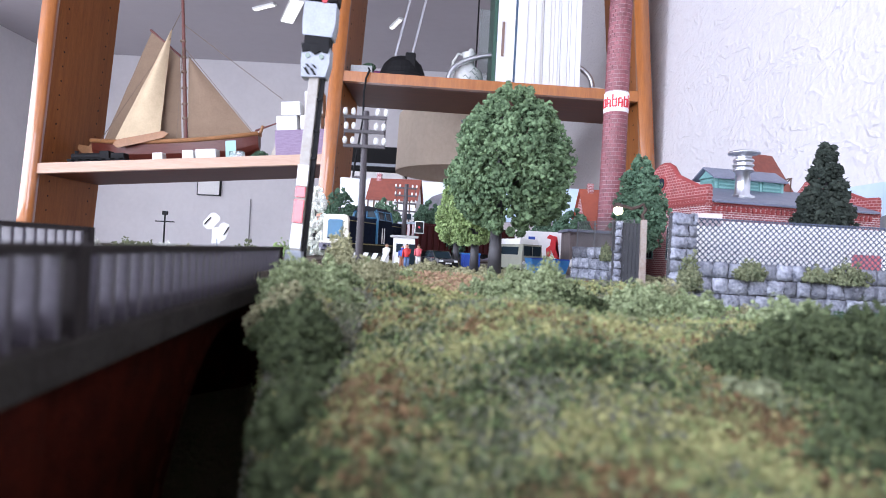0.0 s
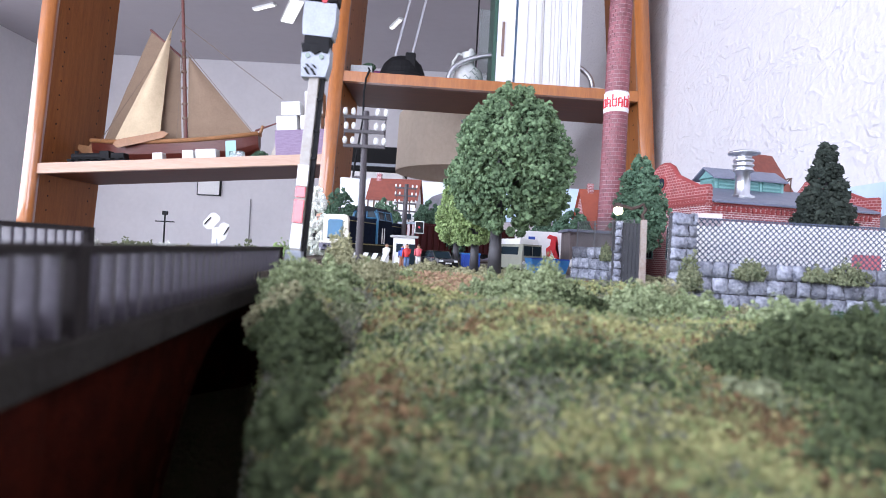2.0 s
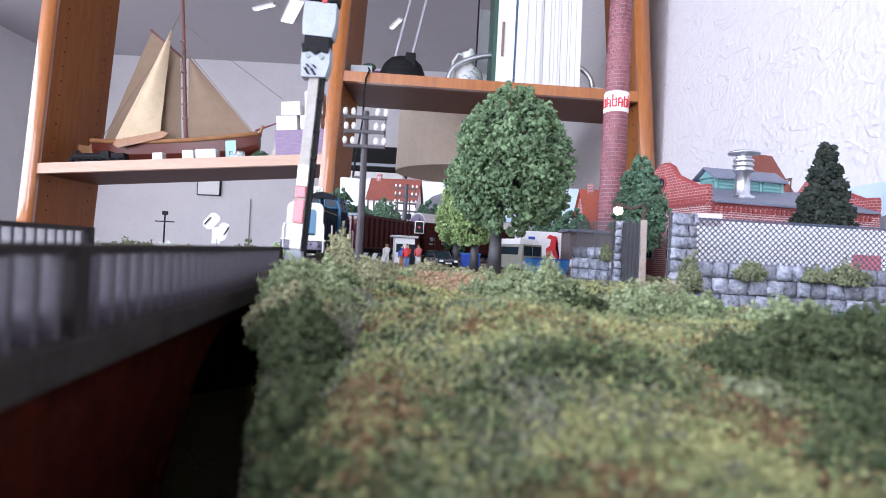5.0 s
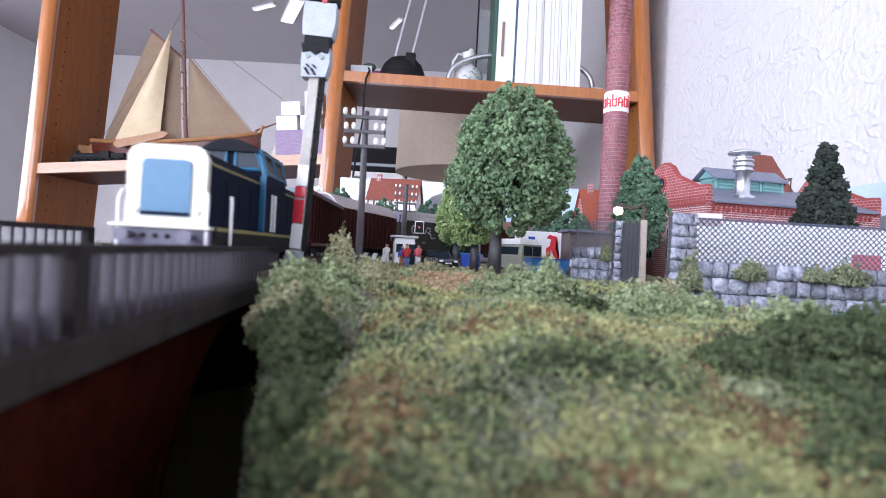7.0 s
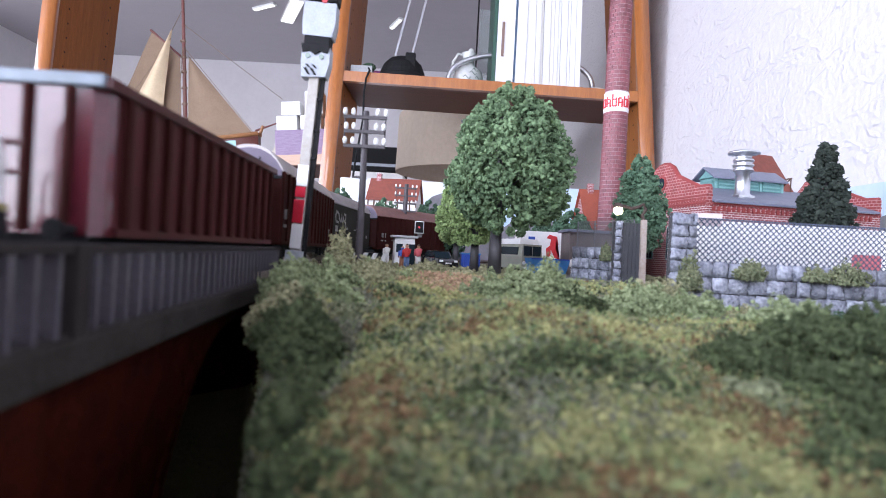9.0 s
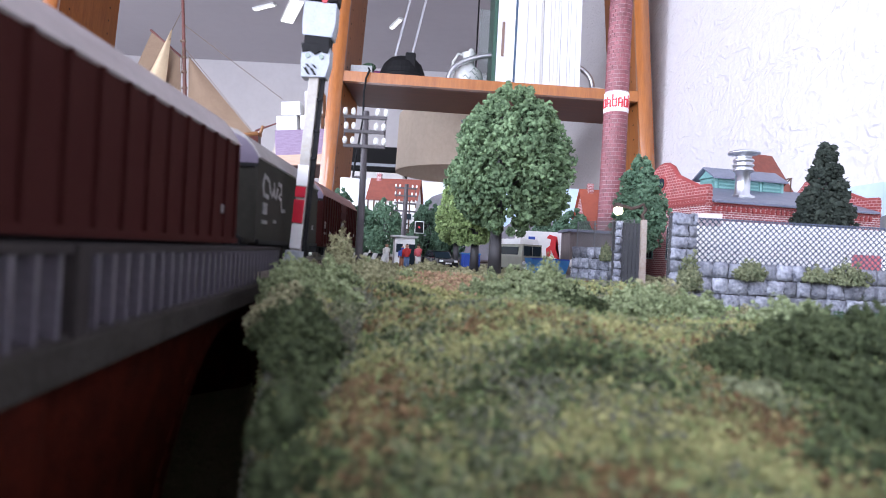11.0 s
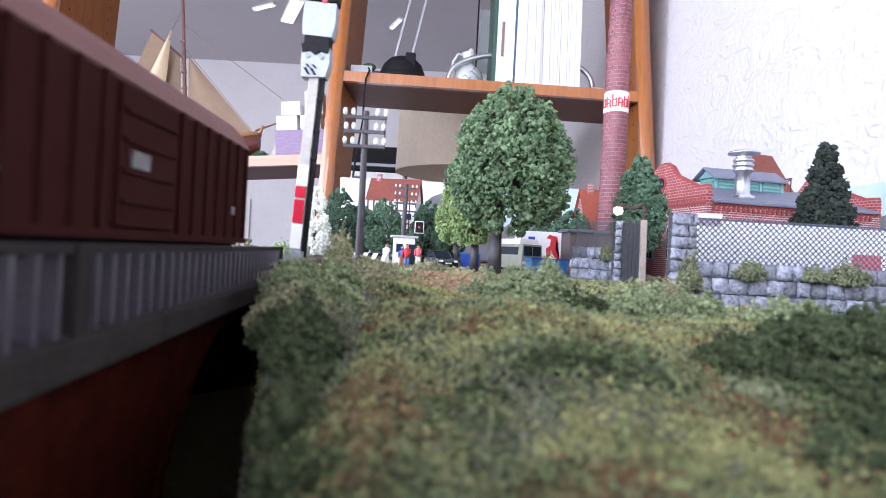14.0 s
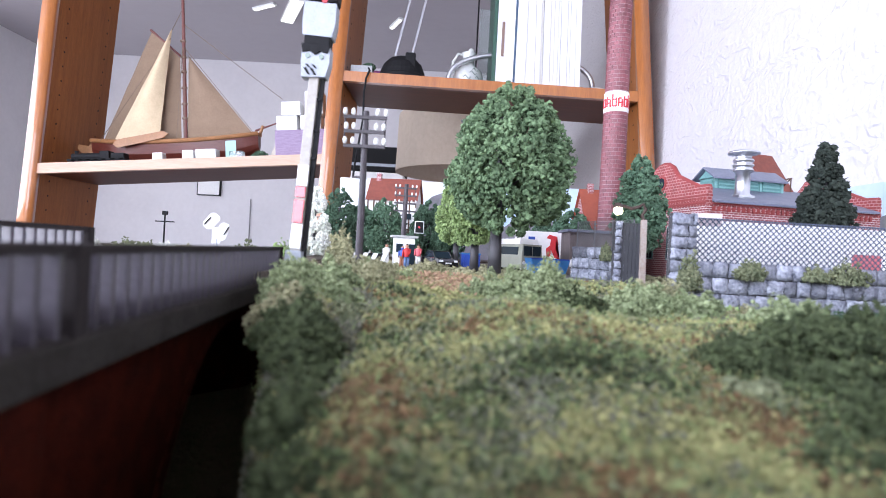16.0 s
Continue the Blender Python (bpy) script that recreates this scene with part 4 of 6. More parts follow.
# ---- brick works ----
ANG = math.degrees(math.atan2(30, 155))
works = thing("brick_factory", 215.5, 489, -15.5, "dark red model brick works with slate roof and ornamental red gables", "factory", rz=ANG)
LX, LY, EZ = 170, 136, 68.5
MID = LY / 2
GAB = [(0, 0), (0, 81), (13, 81.5), (17, 83), (44, 93.5), (49, 98), (54, 103.5), (61, 106.8), (68, 107.6)]
GAB += [(LY - y, z) for y, z in reversed(GAB[:-1])]
ROT = Matrix(((0, 1, 0, 0), (1, 0, 0, 0), (0, 0, 1, 0), (0, 0, 0, 1)))
for x0, x1 in ((0, 4), (LX - 4, LX)):
    bm = bmesh.new()
    prism(bm, [(0, 0), (0, 66), (LY, 66), (LY, 0)], x0, x1, ROT)
    gw = part("gable_wall", bm, BRICK, works)
    bm = bmesh.new()
    prism(bm, [(y, max(z, 66)) for y, z in GAB], x0 - 0.6, x1 + 0.6, ROT)
    bmesh.ops.triangulate(bm, faces=[f for f in bm.faces if len(f.verts) > 4])
    gt = part("gable_top", bm, BRICKTOP, works, "bright red brick pattern gable")
    bm = bmesh.new()
    tube(bm, [((x0 + x1) / 2, y, z) for y, z in GAB[1:-1]], 2.3, 8)
    part("coping", bm, RED, gt, "rounded red coping", smooth=True)
    bm = bmesh.new()
    rod(bm, (x0 - 1.4, MID, 90), (x1 + 1.4, MID, 90), 7, seg=20)
    rw = part("round_window", bm, RED, gt)
    bm = bmesh.new()
    rod(bm, (x0 - 1.8, MID, 90), (x1 + 1.8, MID, 90), 5, seg=20)
    part("pane", bm, DARKGLASS, rw)
    for z in (68, 74):
        part("cornice_band", bx((x0 + x1) / 2, MID, z, 6.4, LY, 1.8), RED, gt, bevel=0.4)
    tooth = finish(bx((x0 + x1) / 2, 0, 71, 6.0, 1.6, 3.2), "dentil", RED)
    for i in range(34):
        ob = new("dentil", tooth)
        ob.parent = gt
        ob.matrix_basis = Matrix.Translation((0, (3 + i * 3.93) / 1000, 0))
    for y in (18, 50, 86, 118):
        wn_ = part("window", bx(x0 - 0.2 if x0 < 9 else x1 + 0.2, y, 34, 0.8, 13, 30), TEAL, gw, "teal framed window")
        for dy in (-3.1, 3.1):
            for dz in (-9.6, 0, 9.6):
                part("pane", bx(x0 - 0.5 if x0 < 9 else x1 + 0.5, y + dy, 34 + dz, 0.6, 5.2, 8.6), DARKGLASS, wn_)
for y0 in (0, LY - 4):
    bm = bmesh.new()
    box(bm, LX / 2, y0 + 2, EZ / 2, LX - 9, 4, EZ)
    sw = part("side_wall", bm, BRICK, works)
    fz = -0.2 if y0 == 0 else 4.2
    for i in range(7):
        x = 16 + i * 22
        w = part("window", bx(x, y0 + fz, 32, 12, 0.8, 28), TEAL, sw)
        for dx in (-2.9, 2.9):
            for dz in (-9, 0, 9):
                part("pane", bx(x + dx, y0 + (-0.5 if y0 == 0 else 4.5), 32 + dz, 4.8, 0.6, 8), DARKGLASS, w)
    corb = finish(bx(0, y0 + (-0.6 if y0 == 0 else 4.6), 63, 2.2, 1.6, 4), "corbel", RED)
    for i in range(34):
        ob = new("corbel", corb)
        ob.parent = sw
        ob.matrix_basis = Matrix.Translation(((6 + i * 4.64) / 1000, 0, 0))
    part("frieze", bx(LX / 2, y0 + (-0.7 if y0 == 0 else 4.7), 67, LX - 9, 1.6, 1.4), RED, sw)
for sgn in (0, 1):
    bm = bmesh.new()
    pts = [(-4, 68), (MID, 90), (MID, 92), (-4, 70)]
    if sgn:
        pts = [(LY - y, z) for y, z in pts]
    prism(bm, pts, 4.8, LX - 4.8, ROT)
    part("roof", bm, SLATE, works, "blue-grey slate roof slope")
bm = bmesh.new()
box(bm, 82, MID, 90, 70, 24, 20)
cl = part("clerestory", bm, TEAL, works, "pale teal louvred clerestory")
for y in (MID - 12.4, MID + 12.4):
    for i in range(3):
        x = 58.5 + i * 23.4
        # Flat louvre panel in darker teal: the recess's shade is in the colour
        lo = part("louvre_panel", bx(x, y, 92.6, 19, 0.8, 10), mat("teal_recess_shade", (0.12, 0.29, 0.28), 0.55, scale=150), cl)
        for k in range(3):
            part("slat", bx(x, y, 89.4 + k * 3.2, 18, 1.6, 1.3), TEAL, lo)
for x in (46.2, 70.2, 93.8, 117.2):
    part("clerestory_post", bx(x, MID - 12.6, 92, 2.2, 1.2, 15), TEAL, cl)
bm = bmesh.new()
prism(bm, [(MID - 17, 98.4), (MID, 109), (MID + 17, 98.4), (MID + 17, 96.8), (MID, 107.4), (MID - 17, 96.8)], 41, 120, ROT)
part("clerestory_roof", bm, SLATE, works)
for x in (46, 118):
    bm = bmesh.new()
    prism(bm, [(MID - 12, 98.6), (MID, 106.6), (MID + 12, 98.6)], x - 1, x + 1, ROT)
    part("clerestory_gable", bm, TEAL, works)
    part("gable_panel", bx(46.6 if x < 60 else 117.4, MID, 91, 1.6, 15, 10), TEAL, works, bevel=0.3)
VX = 45
vent = part("roof_vent", bx(VX, 17, 76.6, 15, 13, 2), CHROME, works, "shiny tin roof ventilator with ribbed cap")
bm = bmesh.new()
lathe(bm, [(7.6, 73), (7.6, 78), (6.2, 79.4), (5.9, 97), (8.0, 98.4), (8.6, 99.6), (8.0, 100.8), (6.4, 101.4), (8.0, 102.6), (8.6, 103.8), (8.0, 105), (6.4, 105.6), (8.0, 106.8), (8.6, 108), (8.0, 109.2), (6.4, 110), (6.8, 112.4), (13, 113.6), (13.4, 114.4), (12.6, 115.4), (8, 116.8), (2, 117.4)], 28, (VX, 17, 0))
part("vent_pipe", bm, CHROME, vent, smooth=True)
bm = bmesh.new()
box(bm, 127, MID, 103, 1.2, 26, 1.2)
rod(bm, (127, MID - 12, 90), (127, MID - 12, 103), 0.6)
rod(bm, (127, MID - 12, 103), (127, MID + 6, 91), 0.6)
part("roof_rail", bm, TIMBER, works)

# ---- factory chimney with courses of single bricks ----
CHB = mat("red_brown_chimney_brick", (0.26, 0.082, 0.095), 0.55, vary=0.3, scale=200, obvary=0.22, island=0.22, bump=0.3)
chim = thing("factory_chimney", 167.5, 600, -15.5, "tall round red-brown brick chimney with white lettered band", "chimney")
bm = bmesh.new()
lathe(bm, [(12.7, 0), (11.8, 130), (10.5, 330), (10.5, 360)], 32)
shaft = part("shaft", bm, mat("pale_mortar", (0.46, 0.33, 0.33), 0.8, scale=300), chim, "pale mortar core")


def shaft_r(z):
    return 12.7 - z * 0.0068


def brick_mesh(r, height):
    bm = bmesh.new()
    n = 15
    da = 2 * math.pi / n * 0.465
    vs = []
    for rr in (r - 0.6, r + 0.45):
        for zz in (-height * 0.43, height * 0.43):
            for a in (-da, 0, da):
                vs.append(bm.verts.new((rr * math.cos(a), rr * math.sin(a), zz)))
    for q in ((6, 7, 10, 9), (7, 8, 11, 10), (0, 6, 9, 3), (2, 5, 11, 8), (3, 9, 10, 4), (4, 10, 11, 5), (0, 1, 7, 6), (1, 2, 8, 7)):
        bm.faces.new([vs[i] for i in q])
    return bm


CH, k = 4.1, 0
meshes = {}
rest_v, rest_f = [], []
for row in range(86):
    z = 3 + row * CH
    if 164 < z < 184:
        continue
    r = shaft_r(z)
    for i in range(15):
        a = 2 * math.pi * (i + 0.5 * (row % 2)) / 15
        facing = math.sin(a) < -0.1
        if facing and 60 <= z < 290 and k < 300:
            key = round(r, 1)
            if key not in meshes:
                meshes[key] = finish(brick_mesh(key, CH), "brick", CHB)
            ob = new("brick", meshes[key])
            ob.parent = shaft
            ob.matrix_basis = Matrix.Translation((0, 0, z / 1000)) @ Matrix.Rotation(a, 4, "Z")
            k += 1
        else:
            bm = brick_mesh(r, CH)
            base = len(rest_v)
            m = Matrix.Translation((0, 0, z)) @ Matrix.Rotation(a, 4, "Z")
            bm.verts.index_update()
            rest_v.extend(tuple(m @ v.co) for v in bm.verts)
            rest_f.extend(tuple(base + v.index for v in f.verts) for f in bm.faces)
            bm.free()
ob = new("brickwork", soup("brickwork", rest_v, rest_f, CHB))
ob.parent = shaft
tagged(ob, "red-brown brick courses of the chimney", kind="stuff")
bm = bmesh.new()
lathe(bm, [(11.9, 164), (12.4, 164.6), (12.3, 184), (11.8, 184.6)], 36)
band = part("band", bm, WHITEP, chim, "white band with red blackletter-like marks")
for i in range(6):
    a = math.radians(-168 + i * 27)
    bm = bmesh.new()
    for dx, z, w, h in ((-1.9, 173 + (i % 3), 1.4, 8 + 2 * (i % 3)), (1.7, 173 - (i % 2), 1.4, 9 - (i % 2)), (0.2, 169.2 + 3.5 * (i % 2), 3.6, 1.4), (-0.4, 177 - 0.6 * (i % 3), 2.6, 1.3)):
        box(bm, dx, -12.4, z, w, 0.7, h)
    part("mark", bm, REDP, band, "red painted mark", at=Matrix.Rotation(a + math.pi / 2, 4, "Z"))

# ---- stone walls ----


def stone_wall(name, x, y, z, L, H, rows, label, rz=0, seed=1, sizes=(4, 8.5)):
    rng = random.Random(seed)
    w = thing(name, x, y, z, label, "stone wall", rz=rz)
    part("core", bx(L / 2, 2.6, H / 2, L, 4.4, H - 0.6), STONED, w, "dark joints between the stones")
    rh = H / rows
    for r in range(rows):
        px = 0.0
        while px < L - 1:
            s = min(rng.uniform(*sizes), L - px)
            bm = bmesh.new()
            box(bm, px + s / 2, 0.6, r * rh + rh / 2, s - 0.6, 3.4, rh - 0.6)
            bmesh.ops.subdivide_edges(bm, edges=[e for e in bm.edges if abs(e.verts[0].co.y - e.verts[1].co.y) < 0.1], cuts=2, use_grid_fill=True)
            for v in bm.verts:
                u, q = (v.co.x - px) / s - 0.5, (v.co.z - r * rh) / rh - 0.5
                v.co += Vector((rng.uniform(-0.45, 0.45), rng.uniform(-0.8, 0.5), rng.uniform(-0.45, 0.45)))
                if v.co.y < 0:
                    v.co.y += 6.5 * max(abs(u), abs(q)) ** 2 - 0.9
            part("stone", bm, STONE, w, smooth=True)
            px += s
    return w


stone_wall("stone_wall", 137, 326, -24, 118, 26.5, 3, "low grey blockwork stone wall beneath a lattice fence", rz=2.5, seed=3, sizes=(7, 12))
stone_wall("stone_pillar", 123.4, 322, -17, 13.6, 45, 7, "grey stone gate pillar at the wall's end", seed=5, sizes=(8, 14))
stone_wall("stone_wall", 101, 462, -15.5, 58, 25, 3, "weathered grey stone wall by the yard gate", rz=-62, seed=8, sizes=(7, 12))
stone_wall("stone_pillar", 113.5, 394, -15.5, 5, 42, 8, "slim dark grey stone gate pillar", seed=9, sizes=(5, 6))

# fence of crossed strands on the near wall
fence = thing("lattice_fence", 137, 328, -0.5, "blue-grey diagonal lattice fence on the stone wall", "fence", rz=2.5)
FH, FL = 26.5, 118
for k in (1, -1):
    i = -10
    while i * 3.3 < FL + FH:
        x0 = i * 3.3
        a, b = (x0, 0), (x0 + FH, FH)
        if k < 0:
            a, b = (x0, FH), (x0 + FH, 0)
        t0, t1 = max(0, (0 - a[0]) / FH), min(1, (FL - a[0]) / FH)
        if t1 > t0 + 0.02:
            p = [(a[0] + (b[0] - a[0]) * t, k * 0.35, a[1] + (b[1] - a[1]) * t) for t in (t0, t1)]
            bm = bmesh.new()
            rod(bm, p[0], p[1], 0.34, seg=6)
            part("strand", bm, LATT, fence)
        i += 1
for z in (0.3, FH):
    part("fence_rail", bx(FL / 2, 0, z, FL, 0.9, 0.7), LATT, fence)
for x in (1, 117):
    part("fence_post", bx(x, 1.2, FH / 2, 1.8, 1.6, FH + 1), LATT, fence)
solo("sign_board", bx(0, 0, 0, 17, 1.2, 7), mat("pale_pink_board", (0.72, 0.62, 0.62), 0.6, vary=0.1, scale=60), 146, 330.5, 25.6, "blank pale pinkish board behind the fence", "sign board", rz=2.5, bevel=0.3)

# white works trailer behind the fence
tr = thing("lorry_trailer", 236, 392, -15.5, "white box trailer with red and blue panels behind the fence", "trailer", rz=6)
part("box_body", bx(0, 0, 26, 172, 26, 36), WHITEW, tr, bevel=1)
part("red_panel", bx(36, -13.3, 22, 20, 0.8, 11), mat("faded_red_panel", (0.62, 0.16, 0.17), 0.5, vary=0.2, scale=60), tr, "faded red painted panel")
part("blue_panel", bx(-14, -13.3, 12, 30, 0.8, 7), mat("sky_blue_panel", (0.2, 0.35, 0.6), 0.5), tr, "pale blue painted panel")
part("chassis", bx(0, 0, 6.5, 164, 20, 4), BLACKP, tr)
for x in (-66, 54, 68):
    bm = bmesh.new()
    rod(bm, (x, -11, 5), (x, 11, 5), 5, seg=16)
    part("axle", bm, BLACKP, tr)

# wire-net fence and gate leaf by the yard
gt_ = thing("yard_gate", 124, 394, -15.5, "dark grey plank gate leaf standing open", "gate", rz=-14)
for i in range(5):
    part("plank", bx(-4.8 + i * 2.5, 0, 21, 2.3, 1.4, 40), mat("dark_grey_plank", (0.035, 0.036, 0.042), 0.7, scale=200) if i == 0 else bpy.data.materials["dark_grey_plank"], gt_)
part("gate_rail", bx(0, 1.2, 34, 12, 1.2, 2), BLACKP, gt_)
part("gate_rail", bx(0, 1.2, 8, 12, 1.2, 2), BLACKP, gt_)
lp = thing("street_lamp", 130, 385, -15.5, "wooden post lamp with a lit round bulb on an arm", "street lamp", ry=-1)
bm = bmesh.new()
box(bm, 0, 0, 21, 3.6, 3.2, 44)
part("post", bm, mat("pale_worn_wood", (0.30, 0.22, 0.17), 0.8, second=(0.45, 0.40, 0.36), scale=120), lp, bevel=0.4)
bm = bmesh.new()
tube(bm, [(0, 0, 42), (-1.2, 0, 46), (1.0, 0, 49.5), (-0.6, 0, 53), (-3.5, 0, 51.5), (-8, 0, 50), (-13, 0, 51.6), (-16.5, 0, 51.6)], 1.1, 8)
part("arm", bm, mat("rusty_iron", (0.07, 0.045, 0.035), 0.7, scale=200), lp, "twisted rusty lamp arm")
bm = bmesh.new()
lathe(bm, [(0.8, 3.2), (2.2, 2.4), (3.2, 0.6), (3.3, 0)], 16, (-17, 0, 50.6))
part("shade", bm, bpy.data.materials["rusty_iron"], lp)
bm = bmesh.new()
ball(bm, (-17, -0.4, 48.6), 3.1, 14)
part("bulb", bm, glow("warm_lit_bulb", (1.0, 0.9, 0.6), 6.0), lp, "glowing warm white bulb", smooth=True)
net = thing("wire_fence", 104.5, 463.5, 9.2, "fine grey wire net fence above the stone wall", "fence", rz=-62)
NETM = mat("grey_wire", (0.16, 0.16, 0.17), 0.6, scale=200)
for i in range(-8, 30):
    for k in (1, -1):
        a, b = (i * 2.6, 0), (i * 2.6 + 20, 20)
        if k < 0:
            a, b = (i * 2.6, 20), (i * 2.6 + 20, 0)
        t0, t1 = max(0, -a[0] / 20), min(1, (58 - a[0]) / 20)
        if t1 > t0 + 0.02:
            p = [(a[0] + (b[0] - a[0]) * t, k * 0.1, a[1] + (b[1] - a[1]) * t) for t in (t0, t1)]
            bm = bmesh.new()
            rod(bm, p[0], p[1], 0.22, seg=4)
            part("wire", bm, NETM, net)
for x in (0, 19, 38, 58):
    part("fence_post", bx(x, 0, 10, 0.8, 0.8, 20), NETM, net)

# ---- yard: mural wall, skip, camper, car, crossing ----
mw = thing("mural_wall", 108, 642, -15.5, "white yard wall painted with red and blue shapes", "wall panel")
part("panel", bx(0, 0, 22, 62, 3, 42), WHITEW, mw)
for x, z, w, h, m in ((-13, 33, 7, 8, BLUEP), (-13, 24, 15, 12, BLUEP), (-13, 19, 12, 5, REDP), (-13, 31, 3, 4, CREAM), (-18, 27, 4, 8, TURQ)):
    part("painted_shape", bx(x, -1.9 - 0.002 * abs(x + z), z, w, 0.6 + h * 0.03, h), m, mw, "painted shape", bevel=0.2)
bm = bmesh.new()
prism(bm, [(4, 15), (8, 17), (8, 24), (13, 15), (18, 14), (13, 25), (16, 30), (14, 38), (6, 40), (3, 36), (8, 35), (7, 28), (3, 25)], -2.3, -1.5)
bmesh.ops.triangulate(bm, faces=[f for f in bm.faces if len(f.verts) > 4])
part("painted_shape", bm, REDP, mw, "red painted shape")
sk = thing("rubbish_skip", 88, 500, -15.5, "blue open rubbish skip in the yard", "skip", rz=8)
bm = bmesh.new()
prism(bm, [(-13, 3), (13, 3), (17, 19), (15.6, 19), (12, 5), (-12, 5), (-15.6, 19), (-17, 19)], -10, 10)
for y in (-10, 10):
    prism(bm, [(-13, 3), (13, 3), (16.6, 18.6), (-16.6, 18.6)], y - 0.7, y + 0.7)
part("tub", bm, TURQ, sk, bevel=0.3)
for x in (-8, 0, 8):
    part("rib", bx(x, -11, 11, 1.4, 1, 14), TURQ, sk)
part("rim", bx(0, -10.6, 18.6, 34, 2, 1.6), BLUEP, sk)
part("load", bx(-4, 1, 17, 20, 14, 4), BLUEP, sk, bevel=1)
sk.scale.z = 0.75

cv = thing("camper_van", 70, 552, -15.5, "grey-green boxy camper van with white roof", "camper van", rz=24)
bm = bmesh.new()
prism(bm, [(-10.5, 4), (10.5, 4), (10.8, 15), (9.6, 26), (-9.6, 26), (-10.8, 15)], -24, 30)
bd = part("body", bm, OLIVEG, cv, bevel=1.2)
bm = bmesh.new()
prism(bm, [(-10, 26), (10, 26), (9, 31), (-9, 31)], -18, 28)
part("roof", bm, WHITEW, cv, bevel=1.2)
for x in (-4.6, 4.6):
    part("windscreen", bx(x, -24.3, 20.2, 8.4, 0.8, 8.6), DARKGLASS, bd, bevel=0.5)
part("wiper", bx(-3.4, -24.9, 19.4, 0.5, 0.5, 7), BLACKP, bd, at=Matrix.Rotation(radians(4), 4, "Y"))
part("grille", bx(0, -24.4, 9.6, 14, 0.8, 4.4), BLACKP, bd, bevel=0.3)
part("bumper", bx(0, -25, 4.6, 21, 1.6, 2.2), CHROME, bd, bevel=0.4)
for x in (-8.2, 8.2):
    bm = bmesh.new()
    rod(bm, (x, -24.9, 9.6), (x, -24, 9.6), 1.6, seg=12)
    part("headlight", bm, WHITEP, bd)
    part("side_window", bx(math.copysign(10.5, x), 0, 20, 0.8, 34, 7), DARKGLASS, bd)
    for y in (-14, 18):
        bm = bmesh.new()
        rod(bm, (math.copysign(7.5, x), y, 4), (math.copysign(10.4, x), y, 4), 4, seg=16)
        part("wheel", bm, BLACKP, cv)
bm = bmesh.new()
rod(bm, (0, -25.3, 9.6), (0, -24.7, 9.6), 1.5, seg=14)
part("badge", bm, CHROME, bd)


def car(x, y, rz, material, label):
    c = thing("car", x, y, -15.5, label, "car", rz=rz)
    M = ROT
    bm = bmesh.new()
    prism(bm, [(-25, 4), (25, 4), (25.5, 8), (24, 10), (13, 10.6), (-12, 10.4), (-24, 9.4), (-25.6, 7)], -9.6, 9.6, M)
    b = part("body", bm, material, c, bevel=0.8)
    bm = bmesh.new()
    prism(bm, [(-13, 10), (17, 10.2), (11, 15.6), (-6, 15.8)], -8.2, 8.2, M)
    cab = part("cabin", bm, DARKGLASS, c, bevel=0.8)
    bm = bmesh.new()
    prism(bm, [(-6.6, 15.5), (11.4, 15.3), (10.6, 16.3), (-5.8, 16.4)], -8, 8, M)
    part("roof", bm, material, cab, bevel=0.3)
    for sx in (-1, 1):
        bm = bmesh.new()
        tube(bm, [(sx * 8.4, -13.2, 10.2), (sx * 7.9, -6, 16)], 0.5, 6)
        part("pillar", bm, material, cab)
        part("headlight", bx(sx * 7, -25.5, 7.4, 3.4, 0.8, 1.8), WHITEP, b)
        for yy in (-16, 15):
            bm = bmesh.new()
            rod(bm, (sx * 7.2, yy, 3.8), (sx * 9.9, yy, 3.8), 3.8, seg=16)
            part("wheel", bm, BLACKP, c)
    part("number_plate", bx(0, -25.8, 5.4, 6, 0.6, 1.4), WHITEP, b, "white plate bar")
    part("bumper", bx(0, -25.6, 4.6, 19, 1, 1.2), BLACKP, b)
    return c


car(-4, 555, 22, mat("black_car_paint", (0.02, 0.02, 0.024), 0.2, vary=0.1, coat=0.6, bump=0), "black model saloon car parked on the yard")

# crossing hut, barrier with black and white stripes, warning light
hut = thing("crossing_hut", -38, 572, -15.5, "small white crossing keeper's hut with grey roof", "hut", rz=10)
part("wall", bx(0, 0, 13.5, 19, 18, 27), WHITEW, hut)
part("roof", bx(0, 0, 28, 25, 22, 2.2), mat("pale_grey_felt", (0.5, 0.5, 0.48), 0.8), hut, bevel=0.4)
part("door", bx(7, -9.3, 11, 6, 0.8, 20), DARKGLASS, hut)
part("window", bx(-5, -9.3, 17, 6, 0.8, 8), DARKGLASS, hut)
bar = thing("crossing_barrier", -72, 560, -15.5, "low black and white striped crossing barrier", "barrier", rz=-4)
for i in range(8):
    bm = bmesh.new()
    prism(bm, [(i * 4.6 - 18 - 2, 2), (i * 4.6 - 13.6 - 2, 2), (i * 4.6 - 13.6 + 2, 11), (i * 4.6 - 18 + 2, 11)], -0.8, 0.8)
    part("stripe", bm, WHITEP if i % 2 else BLACKP, bar)
xl = thing("crossing_light", -28, 575, -15.5, "small black crossing light with white rim on a post", "railway signal")
bm = bmesh.new()
rod(bm, (0, 0, 0), (0, 0, 34), 0.8)
part("post", bm, BLACKP, xl)
hd = part("head", bx(4, 0, 38, 9, 2, 12), WHITEP, xl, "white-rimmed head", bevel=0.5)
part("face", bx(4, -1.2, 38, 7.4, 0.8, 10.4), BLACKP, hd)
bm = bmesh.new()
rod(bm, (4, -2.2, 38), (4, -1.4, 38), 1.1, seg=10)
